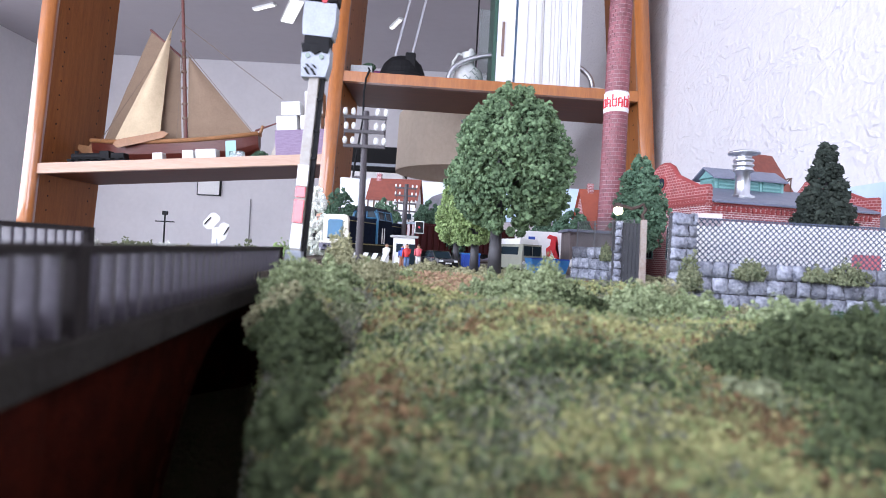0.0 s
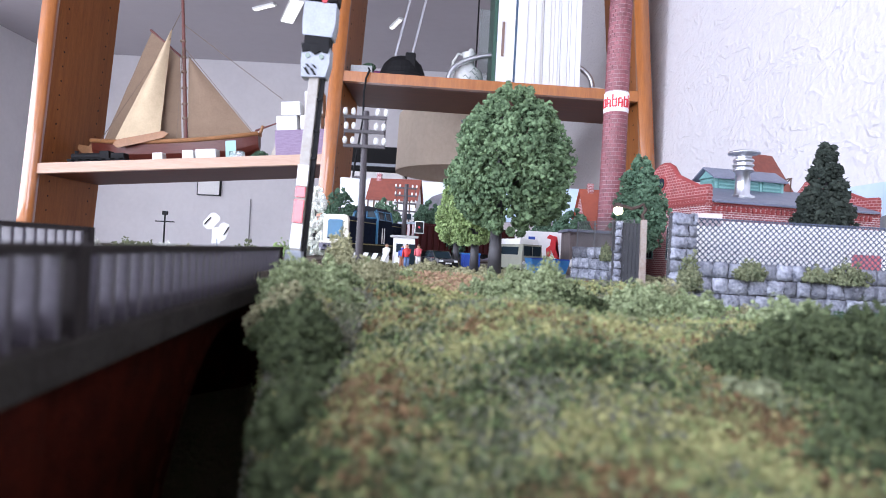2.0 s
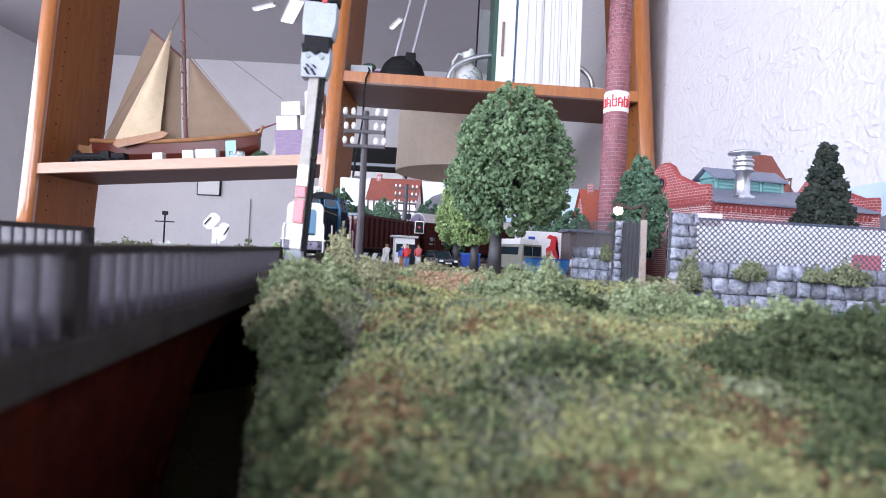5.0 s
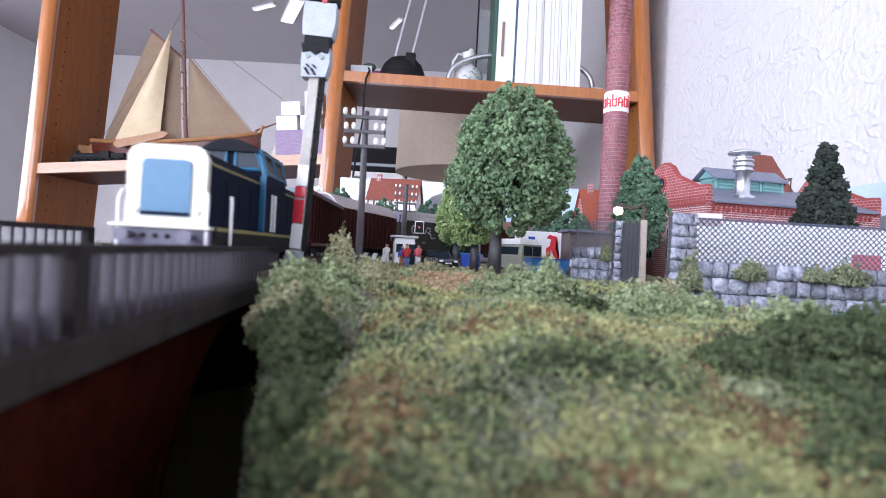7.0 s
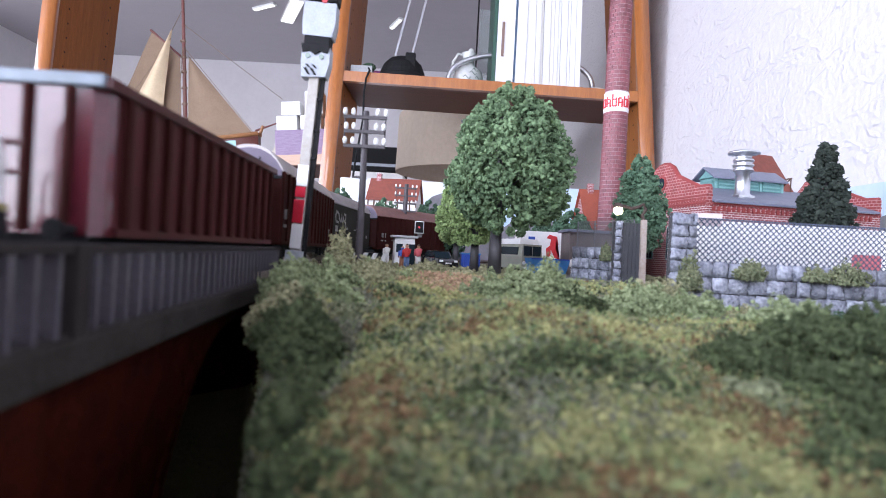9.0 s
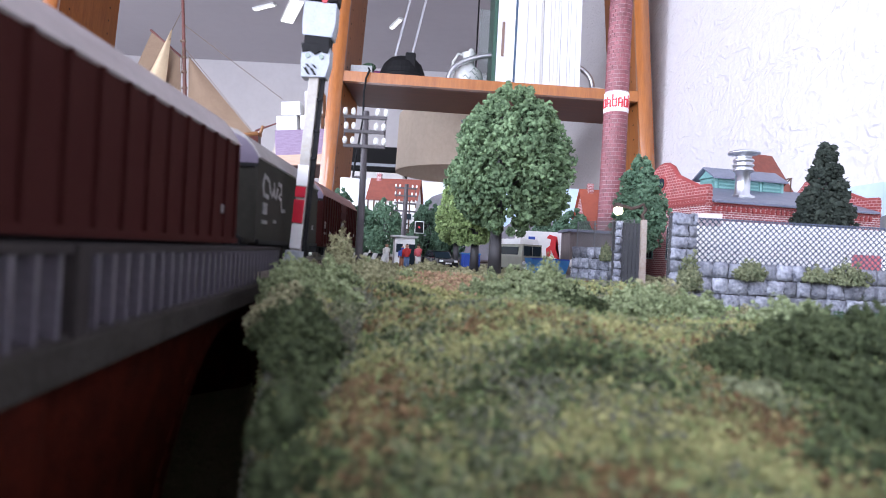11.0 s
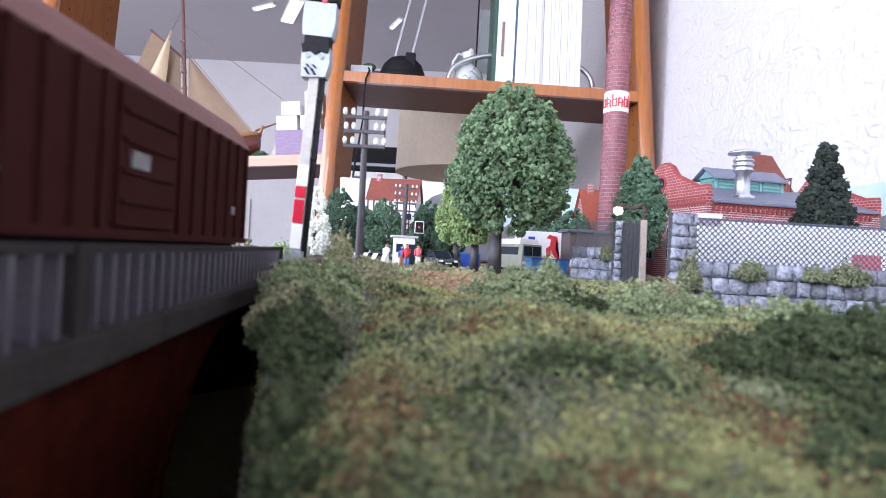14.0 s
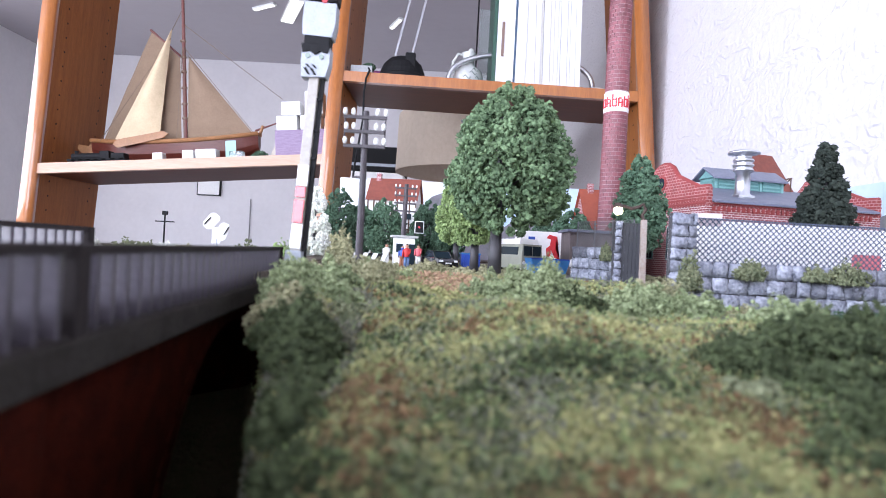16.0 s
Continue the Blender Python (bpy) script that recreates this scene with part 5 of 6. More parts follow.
part("lens", bm, REDP, hd)

# ---- painted figurines, each one plain body ----
FIGCOL = {"red": ((0.10, 0.17, 0.32), (0.55, 0.03, 0.03)), "white": ((0.7, 0.69, 0.66), (0.75, 0.74, 0.7)), "blue": ((0.3, 0.12, 0.06), (0.05, 0.10, 0.4)), "pink": ((0.72, 0.7, 0.68), (0.65, 0.12, 0.14))}


def figure_paint(colour):
    """Three bands of paint: lower, upper and top."""
    m = bpy.data.materials.get("figurine_" + colour)
    if m:
        return m
    low, up = FIGCOL[colour]
    m = mat("figurine_" + colour, up, 0.55, vary=0.2, scale=300, bump=0)
    n, l = m.node_tree.nodes, m.node_tree.links
    tc, sp, rp = n.new("ShaderNodeTexCoord"), n.new("ShaderNodeSeparateXYZ"), n.new("ShaderNodeValToRGB")
    mr = n.new("ShaderNodeMapRange")
    mr.inputs[2].default_value = 0.021
    l.new(tc.outputs["Object"], sp.inputs[0])
    l.new(sp.outputs[2], mr.inputs[0])
    l.new(mr.outputs[0], rp.inputs[0])
    rp.color_ramp.interpolation = "CONSTANT"
    e = rp.color_ramp.elements
    e[0].color, e[1].position, e[1].color = (*low, 1), 0.47, (*up, 1)
    h = e.new(0.82)
    h.color = (0.55, 0.3, 0.2, 1)
    t = e.new(0.93)
    t.color = (0.08, 0.04, 0.03, 1)
    l.new(rp.outputs[0], n["Principled BSDF"].inputs["Base Color"])
    return m


def figurine(x, y, colour, label, s=1.0, rz=0):
    bm = bmesh.new()
    rod(bm, (-1.3, -0.8, 0), (-0.9, 0, 10), 1.0, 1.5, 8)
    rod(bm, (1.5, 1.0, 0), (0.9, 0, 10), 1.0, 1.5, 8)
    lathe(bm, [(2.0, 9), (2.3, 11), (2.8, 15), (2.2, 16.6), (0.9, 17.2)], 12)
    for v in bm.verts:
        v.co.y *= 0.75
    rod(bm, (-2.7, 0, 16), (-3.3, -0.8, 10), 0.9, 0.7, 7)
    rod(bm, (2.7, 0, 16), (2.2, -2.6, 12), 0.9, 0.7, 7)
    ball(bm, (0, 0, 18.7), 1.7, 10, (0.9, 0.95, 1.1))
    bmesh.ops.scale(bm, vec=(s, s, s), verts=bm.verts)
    return solo("figurine", bm, figure_paint(colour), x, y, -15.5, label, "figurine", "painted figurines", rz=rz, smooth=True)


figurine(-29.5, 488, "red", "small painted figurine in red on the grass")
figurine(-33.4, 490.5, "blue", "small painted figurine in blue on the grass", 0.9)
figurine(-53, 560, "white", "small white painted figurine by the crossing")
figurine(-23, 560, "pink", "small pink painted figurine by the crossing", 1.05)
figurine(104, 470, "white", "small white painted figurine near the skip", 0.9)
crate = thing("blue_crate", 26, 566, -15.5, "bright blue plastic crate behind the parked car", "crate", rz=6)
part("body", bx(0, 0, 7.5, 18, 12, 15), BLUEP, crate, bevel=0.6)
for x in (-6, 0, 6):
    part("rib", bx(x, -6.3, 7.5, 1.2, 0.9, 13), BLUEP, crate)
part("rim", bx(0, 0, 15, 19.2, 13.2, 1.4), TURQ, crate, bevel=0.3)

# ---- houses behind ----


def house(x, y, w, d, wall_h, roof_h, roof, walls, label, rz=0, timber=False, z=-15.5, stack=True):
    h = thing("house", x, y, z, label, "house", rz=rz)
    bm = bmesh.new()
    prism(bm, [(-d / 2, 0), (d / 2, 0), (d / 2, wall_h), (0, wall_h + roof_h - 2), (-d / 2, wall_h)], -w / 2, w / 2, ROT)
    wl = part("wall", bm, walls, h)
    for s in (-1, 1):
        bm = bmesh.new()
        prism(bm, [(s * (d / 2 + 4), wall_h - 3), (0, wall_h + roof_h), (0, wall_h + roof_h - 2.4), (s * (d / 2 + 4), wall_h - 5.4)], -w / 2 - 3, w / 2 + 3, ROT)
        part("roof", bm, roof, h)
    for i in range(4):
        for zz in (wall_h * 0.28, wall_h * 0.7):
            x_ = -w / 2 + w * (i + 0.5) / 4
            wn2 = part("window", bx(x_, -d / 2 - 0.4, zz, 8, 0.8, 10), WHITEP, wl)
            part("pane", bx(x_, -d / 2 - 0.9, zz, 6.4, 0.5, 8.4), DARKGLASS, wn2)
    if timber:
        for i in range(9):
            part("timber", bx(-w / 2 + w * i / 8, -d / 2 - 0.6, wall_h / 2, 1.8, 1, wall_h), TIMBER, wl)
        for zz in (2, wall_h * 0.5, wall_h - 2):
            part("timber", bx(0, -d / 2 - 0.8, zz, w, 1, 1.8), TIMBER, wl)
    if stack:
        part("chimney", bx(-w * 0.36, 0, wall_h + roof_h, 7, 7, 14), BRICK, h)
    return h


house(-74, 872, 70, 42, 90, 29, ROOFR, WHITEW, "half-timbered model house with a red-brown tiled roof", rz=-8, timber=True)
house(205, 735, 76, 60, 56, 46, ROOFO, BRICK, "brick model house with an orange-red roof", rz=4)
house(362, 690, 32, 56, 106, 42, ROOFR, ROOFR, "tall red-brown model house behind the works", rz=18, stack=False)
shed = thing("shed", 150, 560, -15.5, "low grey-roofed board shed by the chimney", "shed")
part("wall", bx(0, 0, 20, 70, 40, 40), mat("grey_brown_boards", (0.19, 0.155, 0.15), 0.8, vary=0.3, scale=120, stretch=(3, 3, 0.4)), shed)
part("roof", bx(0, 0, 41, 76, 46, 2.4), SLATE, shed, bevel=0.3)
part("upper_roof", bx(22, 4, 45, 30, 30, 6), ROOFR, shed, bevel=1)

# ---- printed backdrop boards ----
SKYP = mat("printed_pale_blue_sky", (0.34, 0.52, 0.74), 0.6, second=(0.74, 0.80, 0.86), scale=4, bump=0)
SKYW = mat("printed_whitish_sky", (0.72, 0.78, 0.84), 0.6, second=(0.84, 0.86, 0.88), scale=4, bump=0)
HILL = mat("printed_violet_hill", (0.25, 0.22, 0.27), 0.7, second=(0.16, 0.17, 0.16), scale=60, bump=0)
bd = thing("backdrop_board", 0, 1008, -15.5, "printed landscape board with pale sky and violet hills", "backdrop", kind="structure")
part("sky_print", bx(-85, 0, 66, 190, 3, 134), SKYW, bd)
part("sky_print", bx(272, 0, 66, 520, 3, 136), SKYP, bd)
bm = bmesh.new()
pts = [(-60, 0)]
for i in range(32):
    x = -60 + i * 18
    pts.append((x, 74 + 50 * math.exp(-((x - 5) / 55) ** 2) + 9 * math.sin(x * 0.05) + 5 * math.sin(x * 0.17)))
prism(bm, pts + [(498, 0)], -3, -2)
part("hill_print", bm, HILL, bd)
sb = thing("backdrop_board", 539, 740, -15.5, "printed pale blue sky board along the plaster wall", "backdrop", kind="structure", rz=90)
part("sky_print", bx(0, 0, 63, 520, 3, 134), SKYP, sb)
bm = bmesh.new()
prism(bm, [(-258, 0)] + [(-258 + i * 20, 84 + 10 * math.sin(i * 0.7) + 6 * math.sin(i * 1.9)) for i in range(26)] + [(242, 0)], 2, 3)
part("hill_print", bm, HILL, sb)

# ---- things on the bookcase ----
HULL = mat("varnished_mahogany_hull", (0.14, 0.035, 0.022), 0.3, second=(0.09, 0.02, 0.015), scale=40, stretch=(1, 8, 8), spec=0.35)
LEEB = mat("varnished_tan_wood", (0.36, 0.17, 0.07), 0.4, vary=0.25, scale=40)
SAIL = mat("tan_sailcloth", (0.30, 0.21, 0.14), 0.9, second=(0.24, 0.165, 0.11), scale=40, bump=0.3)
SAILC = mat("cream_sailcloth", (0.72, 0.58, 0.38), 0.9, second=(0.6, 0.47, 0.3), scale=40, bump=0.3)
SPAR = mat("dark_red_spar", (0.18, 0.06, 0.05), 0.5, vary=0.2, scale=60)
ROPE = mat("rope", (0.25, 0.18, 0.13), 0.9, scale=200)


def sail(pts, belly, material, parent, name="sail"):
    """A thin curved cloth over a triangle or quad of corners (x, z), swelling towards the viewer."""
    bm = bmesh.new()
    n = 12
    q = [Vector((x, 0, z)) for x, z in pts]
    if len(q) == 3:
        q.append(q[2].copy())
    for side in (0, 1.2):
        g = []
        for i in range(n + 1):
            u = i / n
            row = []
            for j in range(n + 1):
                v = j / n
                p = (q[0] * (1 - u) + q[1] * u) * (1 - v) + (q[3] * (1 - u) + q[2] * u) * v
                p.y = -belly * math.sin(math.pi * u) * math.sin(math.pi * min(1, v * 0.9 + 0.05)) + side + 0.8 * math.sin(v * 21 + u * 7)
                row.append(bm.verts.new(p))
            g.append(row)
        for i in range(n):
            for j in range(n):
                bm.faces.new((g[i][j], g[i + 1][j], g[i + 1][j + 1], g[i][j + 1]))
    bmesh.ops.remove_doubles(bm, verts=bm.verts, dist=0.01)
    return part(name, bm, material, parent, smooth=True)


boat = thing("model_sailing_boat", -745, 1650, 200, "model sailing barge with tan and cream sails on the shelf", "model boat", ry=-4.6)
bm = bmesh.new()
n = 26
rings = []
for i in range(n + 1):
    t = i / n
    x = -232 + 457 * t
    half = 52 * (math.sin(math.pi * min(1, 0.06 + t * 0.91)) ** 0.6)
    deck = 62 + 26 * (abs(t - 0.45) * 1.7) ** 2.2
    ring = []
    for k in range(9):
        a = -math.pi / 2 + math.pi * k / 8
        keel = 3 + 34 * abs(2 * t - 1) ** 5
        ring.append(bm.verts.new((x, half * math.sin(a), deck - (deck - keel) * math.cos(a) ** 0.55 if abs(math.cos(a)) > 1e-6 else deck)))
    rings.append(ring)
for a, b in zip(rings, rings[1:]):
    for k in range(8):
        bm.faces.new((a[k], a[k + 1], b[k + 1], b[k]))
    bm.faces.new((a[8], a[0], b[0], b[8]))
bm.faces.new(rings[0])
bm.faces.new(list(reversed(rings[-1])))
part("hull", bm, HULL, boat, "dark mahogany hull", smooth=False)
for sy in (-1, 1):
    bm = bmesh.new()
    tube(bm, [(-232 + 457 * i / n, sy * 53 * (math.sin(math.pi * min(1, 0.06 + i / n * 0.91)) ** 0.6), 60 + 26 * (abs(i / n - 0.45) * 1.7) ** 2.2) for i in range(n + 1)], 6.0, 8)
    part("rubbing_strake", bm, LEEB, boat, "tan wooden gunwale")
    bm = bmesh.new()
    prism(bm, [(-150, 54), (-138, 66), (-50, 80), (-14, 86), (0, 78), (-14, 68), (-70, 56), (-138, 44)], sy * 60 - 2, sy * 60 + 2)
    part("leeboard", bm, LEEB, boat, "tan wooden leeboard", bevel=1)
bm = bmesh.new()
prism(bm, [(-228, 20), (-252, 24), (-280, 56), (-276, 68), (-250, 62), (-232, 78)], -2.5, 2.5)
part("rudder", bm, LEEB, boat, bevel=0.8)
bm = bmesh.new()
rod(bm, (20, 0, 40), (22, 0, 470), 6, 4, 12)
mast = part("mast", bm, SPAR, boat)
for z in (130, 170, 215, 260, 300, 345):
    bm = bmesh.new()
    rod(bm, (20, 0, z), (20, 0, z + 4), 8, seg=12)
    part("mast_hoop", bm, ROPE, mast)
sail([(8, 62), (-212, 62), (-66, 372), (10, 296)], 14, SAIL, boat)
sail([(26, 64), (206, 80), (34, 300)], 12, SAIL, boat)
s2 = sail([(-40, 62), (-166, 58), (2, 362)], 20, SAILC, boat)
s2.location.y = -0.03
for o in boat.children:
    if o.name.startswith("sail"):
        o.location.z += 0.006
for a, b, r in (((-236, 0, 70), (10, 0, 68), 3), ((-70, 0, 382), (12, 0, 306), 3), ((26, 0, 70), (214, 0, 86), 2)):
    bm = bmesh.new()
    rod(bm, a, b, r, seg=8)
    part("spar", bm, SPAR, boat)
for a, b in (((22, 0, 330), (222, 0, 70)), ((22, 0, 395), (292, 0, 178)), ((-200, -36, 66), (0, -32, 345)), ((12, -44, 52), (20, -4, 330)), ((34, -44, 52), (24, -4, 330)), ((22, 0, 440), (-10, 0, 380))):
    bm = bmesh.new()
    rod(bm, a, b, 0.9, seg=5)
    part("rigging_line", bm, ROPE, boat)
part("deckhouse", bx(-90, 0, 68, 60, 40, 14), LEEB, boat, bevel=1.5)
bm = bmesh.new()
tube(bm, [(214, 0, 70), (228, 0, 86), (236, 0, 106)], 4.5, 8)
part("stem_post", bm, LEEB, boat, "tan wooden stem post")
bm = bmesh.new()
rod(bm, (214, 0, 92), (276, 0, 112), 3, 2, seg=8)
part("bowsprit", bm, SPAR, boat)

TILT = -4.85


def on_left(x):
    """Height of the left shelf's top at x."""
    return 170 + (x + 1042) * 62 / 734 + 1.5


def small(name, x, y, w, d, h, material, label, category, bevel=1.0, group="", dz=0.0, rz=0):
    return solo(name, bx(0, 0, h / 2, w, d, h), material, x, y, on_left(x) + dz, label, category, group, ry=TILT, rz=rz, bevel=bevel)


# black model engine and its tender
eng = thing("toy_locomotive", -908, 1545, on_left(-908), "black toy steam engine standing on the shelf", "toy train", ry=TILT)
part("chassis", bx(0, 0, 9, 150, 26, 6), BLACKP, eng, bevel=1)
bm = bmesh.new()
rod(bm, (-66, 0, 19), (10, 0, 19), 9, seg=14)
part("boiler", bm, BLACKP, eng)
part("cab", bx(22, 0, 21, 24, 26, 20), BLACKP, eng, bevel=1.5)
part("tender", bx(56, 0, 18, 34, 26, 13), BLACKP, eng, bevel=1.5)
bm = bmesh.new()
rod(bm, (-56, 0, 26), (-56, 0, 34), 4, 5)
part("chimney", bm, BLACKP, eng)
for x in (-58, -40, -20, 0, 20, 44, 66):
    bm = bmesh.new()
    rod(bm, (x, -13, 6.5), (x, 13, 6.5), 6.5, seg=14)
    part("wheelset", bm, BLACKP, eng)
small("paper_cube", -750, 1545, 26, 22, 22, WHITEP, "small white cardboard cube on the shelf", "box", group="small white boxes")
small("paper_cube", -672, 1545, 28, 22, 26, WHITEP, "small white cardboard cube on the shelf", "box", group="small white boxes")
small("white_box", -625, 1548, 52, 30, 27, WHITEP, "low white carton on the shelf", "box", group="small white boxes")
small("teal_card", -566, 1552, 27, 4, 50, mat("pale_teal_card", (0.38, 0.62, 0.6), 0.6, vary=0.1), "pale teal card standing on the shelf", "card", bevel=0.5)
small("glass_block", -548, 1546, 34, 24, 20, clear("clear_plastic", (0.75, 0.85, 0.83)), "small clear plastic block on the shelf", "box")
rng = np.random.default_rng(77)
d = rng.normal(size=(500, 3))
d /= np.linalg.norm(d, axis=1)[:, None]
d[:, 2] = np.abs(d[:, 2])
tagged(place(new("moss_tuft", flakes("moss_tuft", d * np.array((24, 16, 22)) * rng.uniform(0.5, 1, (500, 1)), 2.6 * rng.uniform(0.6, 1.3, 500), F_DARK, rng)), -490, 1555, on_left(-490)), "dark green tuft of model moss on the shelf", "moss")
bm = bmesh.new()
prism(bm, [(-16, 0), (16, 0), (30, 66), (16, 70), (-2, 30)], -8, 8)
solo("paper_wedge", bm, mat("cream_card", (0.62, 0.56, 0.46), 0.7, vary=0.15), -458, 1580, on_left(-458), "folded cream card leaning on the shelf", "card", ry=TILT)
small("violet_box", -378, 1570, 130, 90, 68, mat("violet_marbled_card", (0.22, 0.15, 0.24), 0.6, second=(0.33, 0.25, 0.36), scale=60, stretch=(1, 1, 6)), "violet marbled storage box on the shelf", "box", bevel=1.5)
for x, w, h, dz in ((-420, 54, 38, 68.5), (-358, 54, 38, 68.5), (-412, 50, 36, 107), (-352, 46, 62, 107)):
    small("white_box", x, 1560, w, 50, h, WHITEP, "white glossy carton stacked on a violet box", "box", dz=dz + 1.2, group="small white boxes", bevel=2.5)
wm = thing("toy_windmill", -458, 1640, on_left(-458) + 0, "tiny dark wire windmill ornament", "ornament")
bm = bmesh.new()
rod(bm, (0, 0, 0), (0, 0, 116), 1.6)
part("post", bm, BLACKP, wm)
bm = bmesh.new()
for z in (88, 98, 108):
    box(bm, 8, 0, z, 14, 2, 2)
part("vane", bm, BLACKP, wm)



def on_right(x):
    return 446 + (x + 276) * (-14) / 750 + 1.4


solo("grey_tray", bx(0, 0, 13, 56, 40, 26), mat("grey_tray_plastic", (0.42, 0.44, 0.44), 0.5), -236, 1556, on_right(-236), "small grey plastic tray on the shelf", "tray", bevel=1.5)
d = rng.normal(size=(300, 3))
d /= np.linalg.norm(d, axis=1)[:, None]
tagged(place(new("moss_tuft", flakes("moss_tuft", d * np.array((16, 12, 9)), 2.4 * rng.uniform(0.6, 1.3, 300), F_DARK, rng)), -218, 1552, on_right(-218) + 26.5), "dark green moss lying in a tray", "moss")
solo("magenta_box", bx(0, 0, 15, 62, 44, 30), mat("magenta_card", (0.32, 0.05, 0.24), 0.4), -190, 1610, on_right(-190), "magenta cardboard box on the shelf", "box", bevel=1)
hl = thing("black_dome_lamp", -132, 1575, on_right(-132), "black domed lamp foot with two thin steel rods", "lamp")
bm = bmesh.new()
lathe(bm, [(62, 0), (65, 4), (65, 10), (61, 14), (58, 26), (50, 44), (36, 58), (18, 65), (2, 66)], 32)
part("dome", bm, BLACKP, hl, smooth=False)
part("bracket", bx(22, -36, 44, 26, 20, 44), BLACKP, hl, bevel=3)
for a, b in (((-26, 0, 50), (14, 6, 240)), ((20, 0, 60), (58, 6, 250))):
    bm = bmesh.new()
    rod(bm, a, (a[0] + (b[0] - a[0]) * 3.2, b[1], a[2] + (b[2] - a[2]) * 3.2), 3.2, seg=10)
    part("rod", bm, CHROME, hl, "thin steel rod")
CHINA = mat("white_glazed_china", (0.75, 0.75, 0.72), 0.2, second=(0.55, 0.58, 0.56), scale=30, coat=0.5, bump=0)
jug = thing("china_jug", 44, 1640, on_right(44), "white glazed china jug with grey-green ornament", "jug")
bm = bmesh.new()
lathe(bm, [(24, 0), (26, 4), (38, 22), (42, 42), (36, 60), (20, 72), (15, 84), (17, 100), (21, 110), (19, 111)], 28)
part("body", bm, CHINA, jug, smooth=True)
bm = bmesh.new()
tube(bm, [(-14, 0, 104), (-30, 0, 108), (-44, 0, 84), (-44, 0, 62), (-34, 0, 48)], 4, 10)
part("handle", bm, CHINA, jug, smooth=True)
bm = bmesh.new()
ball(bm, (6, 0, 116), 9, 12)
part("lid", bm, CHINA, jug, smooth=True)
for a, z in ((-1.9, 34), (-1.5, 46), (-1.1, 34), (-1.6, 24), (-1.3, 56)):
    bm = bmesh.new()
    tube(bm, [(41.5 * math.cos(a + k * 0.12) * (1 if z < 50 else 0.9), 41.5 * math.sin(a + k * 0.12) * (1 if z < 50 else 0.9), z + 5 * math.sin(k * 1.6)) for k in range(5)], 1.5, 6)
    part("ornament", bm, mat("grey_green_glaze", (0.2, 0.25, 0.22), 0.3), jug)
arch = thing("arched_desk_lamp", 196, 1600, on_right(196), "silver hoop shaped desk lamp behind the folders", "lamp")
bm = bmesh.new()
tube(bm, [(-200 + 12 * math.sin(0), 0, 4)] + [(-12 - 196 * math.cos(a), 0, 4 + 100 * math.sin(a) ** 0.6) for a in [math.pi * i / 24 for i in range(1, 24)]] + [(184, 0, 12)], 7, 10)
part("hoop", bm, mat("silver_grey_metal", (0.55, 0.56, 0.58), 0.35, 0.8), arch, smooth=True)
bm = bmesh.new()
lathe(bm, [(28, 0), (28, 16), (24, 20), (4, 21)], 24, (192, 0, 0))
part("base", bm, WHITEP, arch, "round white foot")

# folders and papers, upright on the shelf
xx = 102.0
rng2 = random.Random(12)
FOLD = [mat("white_paper_edge", (0.82, 0.82, 0.83), 0.7, vary=0.06, scale=30, stretch=(30, 1, 1)), mat("off_white_folder", (0.74, 0.74, 0.75), 0.6, vary=0.05), mat("pale_cream_folder", (0.78, 0.76, 0.70), 0.6, vary=0.05),
        mat("dark_green_folder", (0.03, 0.09, 0.06), 0.5), mat("dark_blue_folder", (0.06, 0.12, 0.2), 0.5)]
k = 0
while xx < 328:
    w = rng2.choice((7, 10, 14, 18, 26))
    m = FOLD[rng2.choice((0, 0, 0, 1, 2))]
    if k == 0:
        w, m = 10, FOLD[3]
    if k == 1:
        w, m = 46, FOLD[0]
    if k == 2:
        w, m = 5, FOLD[4]
    h = rng2.uniform(300, 330)
    fo = solo("folder", bx(0, 0, h / 2, w - 0.8, 222 - rng2.uniform(0, 14), h), m, xx + w / 2, 1648, on_right(xx + w / 2), "dark green folder standing on the shelf" if k == 0 else "dark blue folder standing on the shelf" if k == 2 else "white paper folder standing upright on the shelf", "folder", "folders on the shelf", bevel=0.8, ry=-1.0 if k > 4 else 0)
    if k == 1:
        part("label", bx(-8, -111.5, 120, 7, 0.8, 90), mat("brown_label_bar", (0.25, 0.16, 0.13), 0.6), fo, "brown label bar")
    xx += w
    k += 1
solo("acrylic_sheet", bx(0, 0, 130, 40, 3, 260), clear("greenish_glass", (0.8, 0.88, 0.86)), 92, 1700, on_right(92), "greenish clear acrylic sheet leaning beside the folders", "acrylic sheet", ry=0)

# cable hanging from the upper shelf
bm = bmesh.new()
tube(bm, [(0, 0, 8), (4, -2, 2), (-4, -4, -20), (-8, -3, -60), (-6, -3, -120), (-14, -2, -180), (-22, -2, -240), (-26, -2, -300)], 2.6, 8)
solo("power_cable", bm, BLACKP, -212, 1496, on_right(-212), "black cable hanging over the shelf edge", "cable", smooth=True)

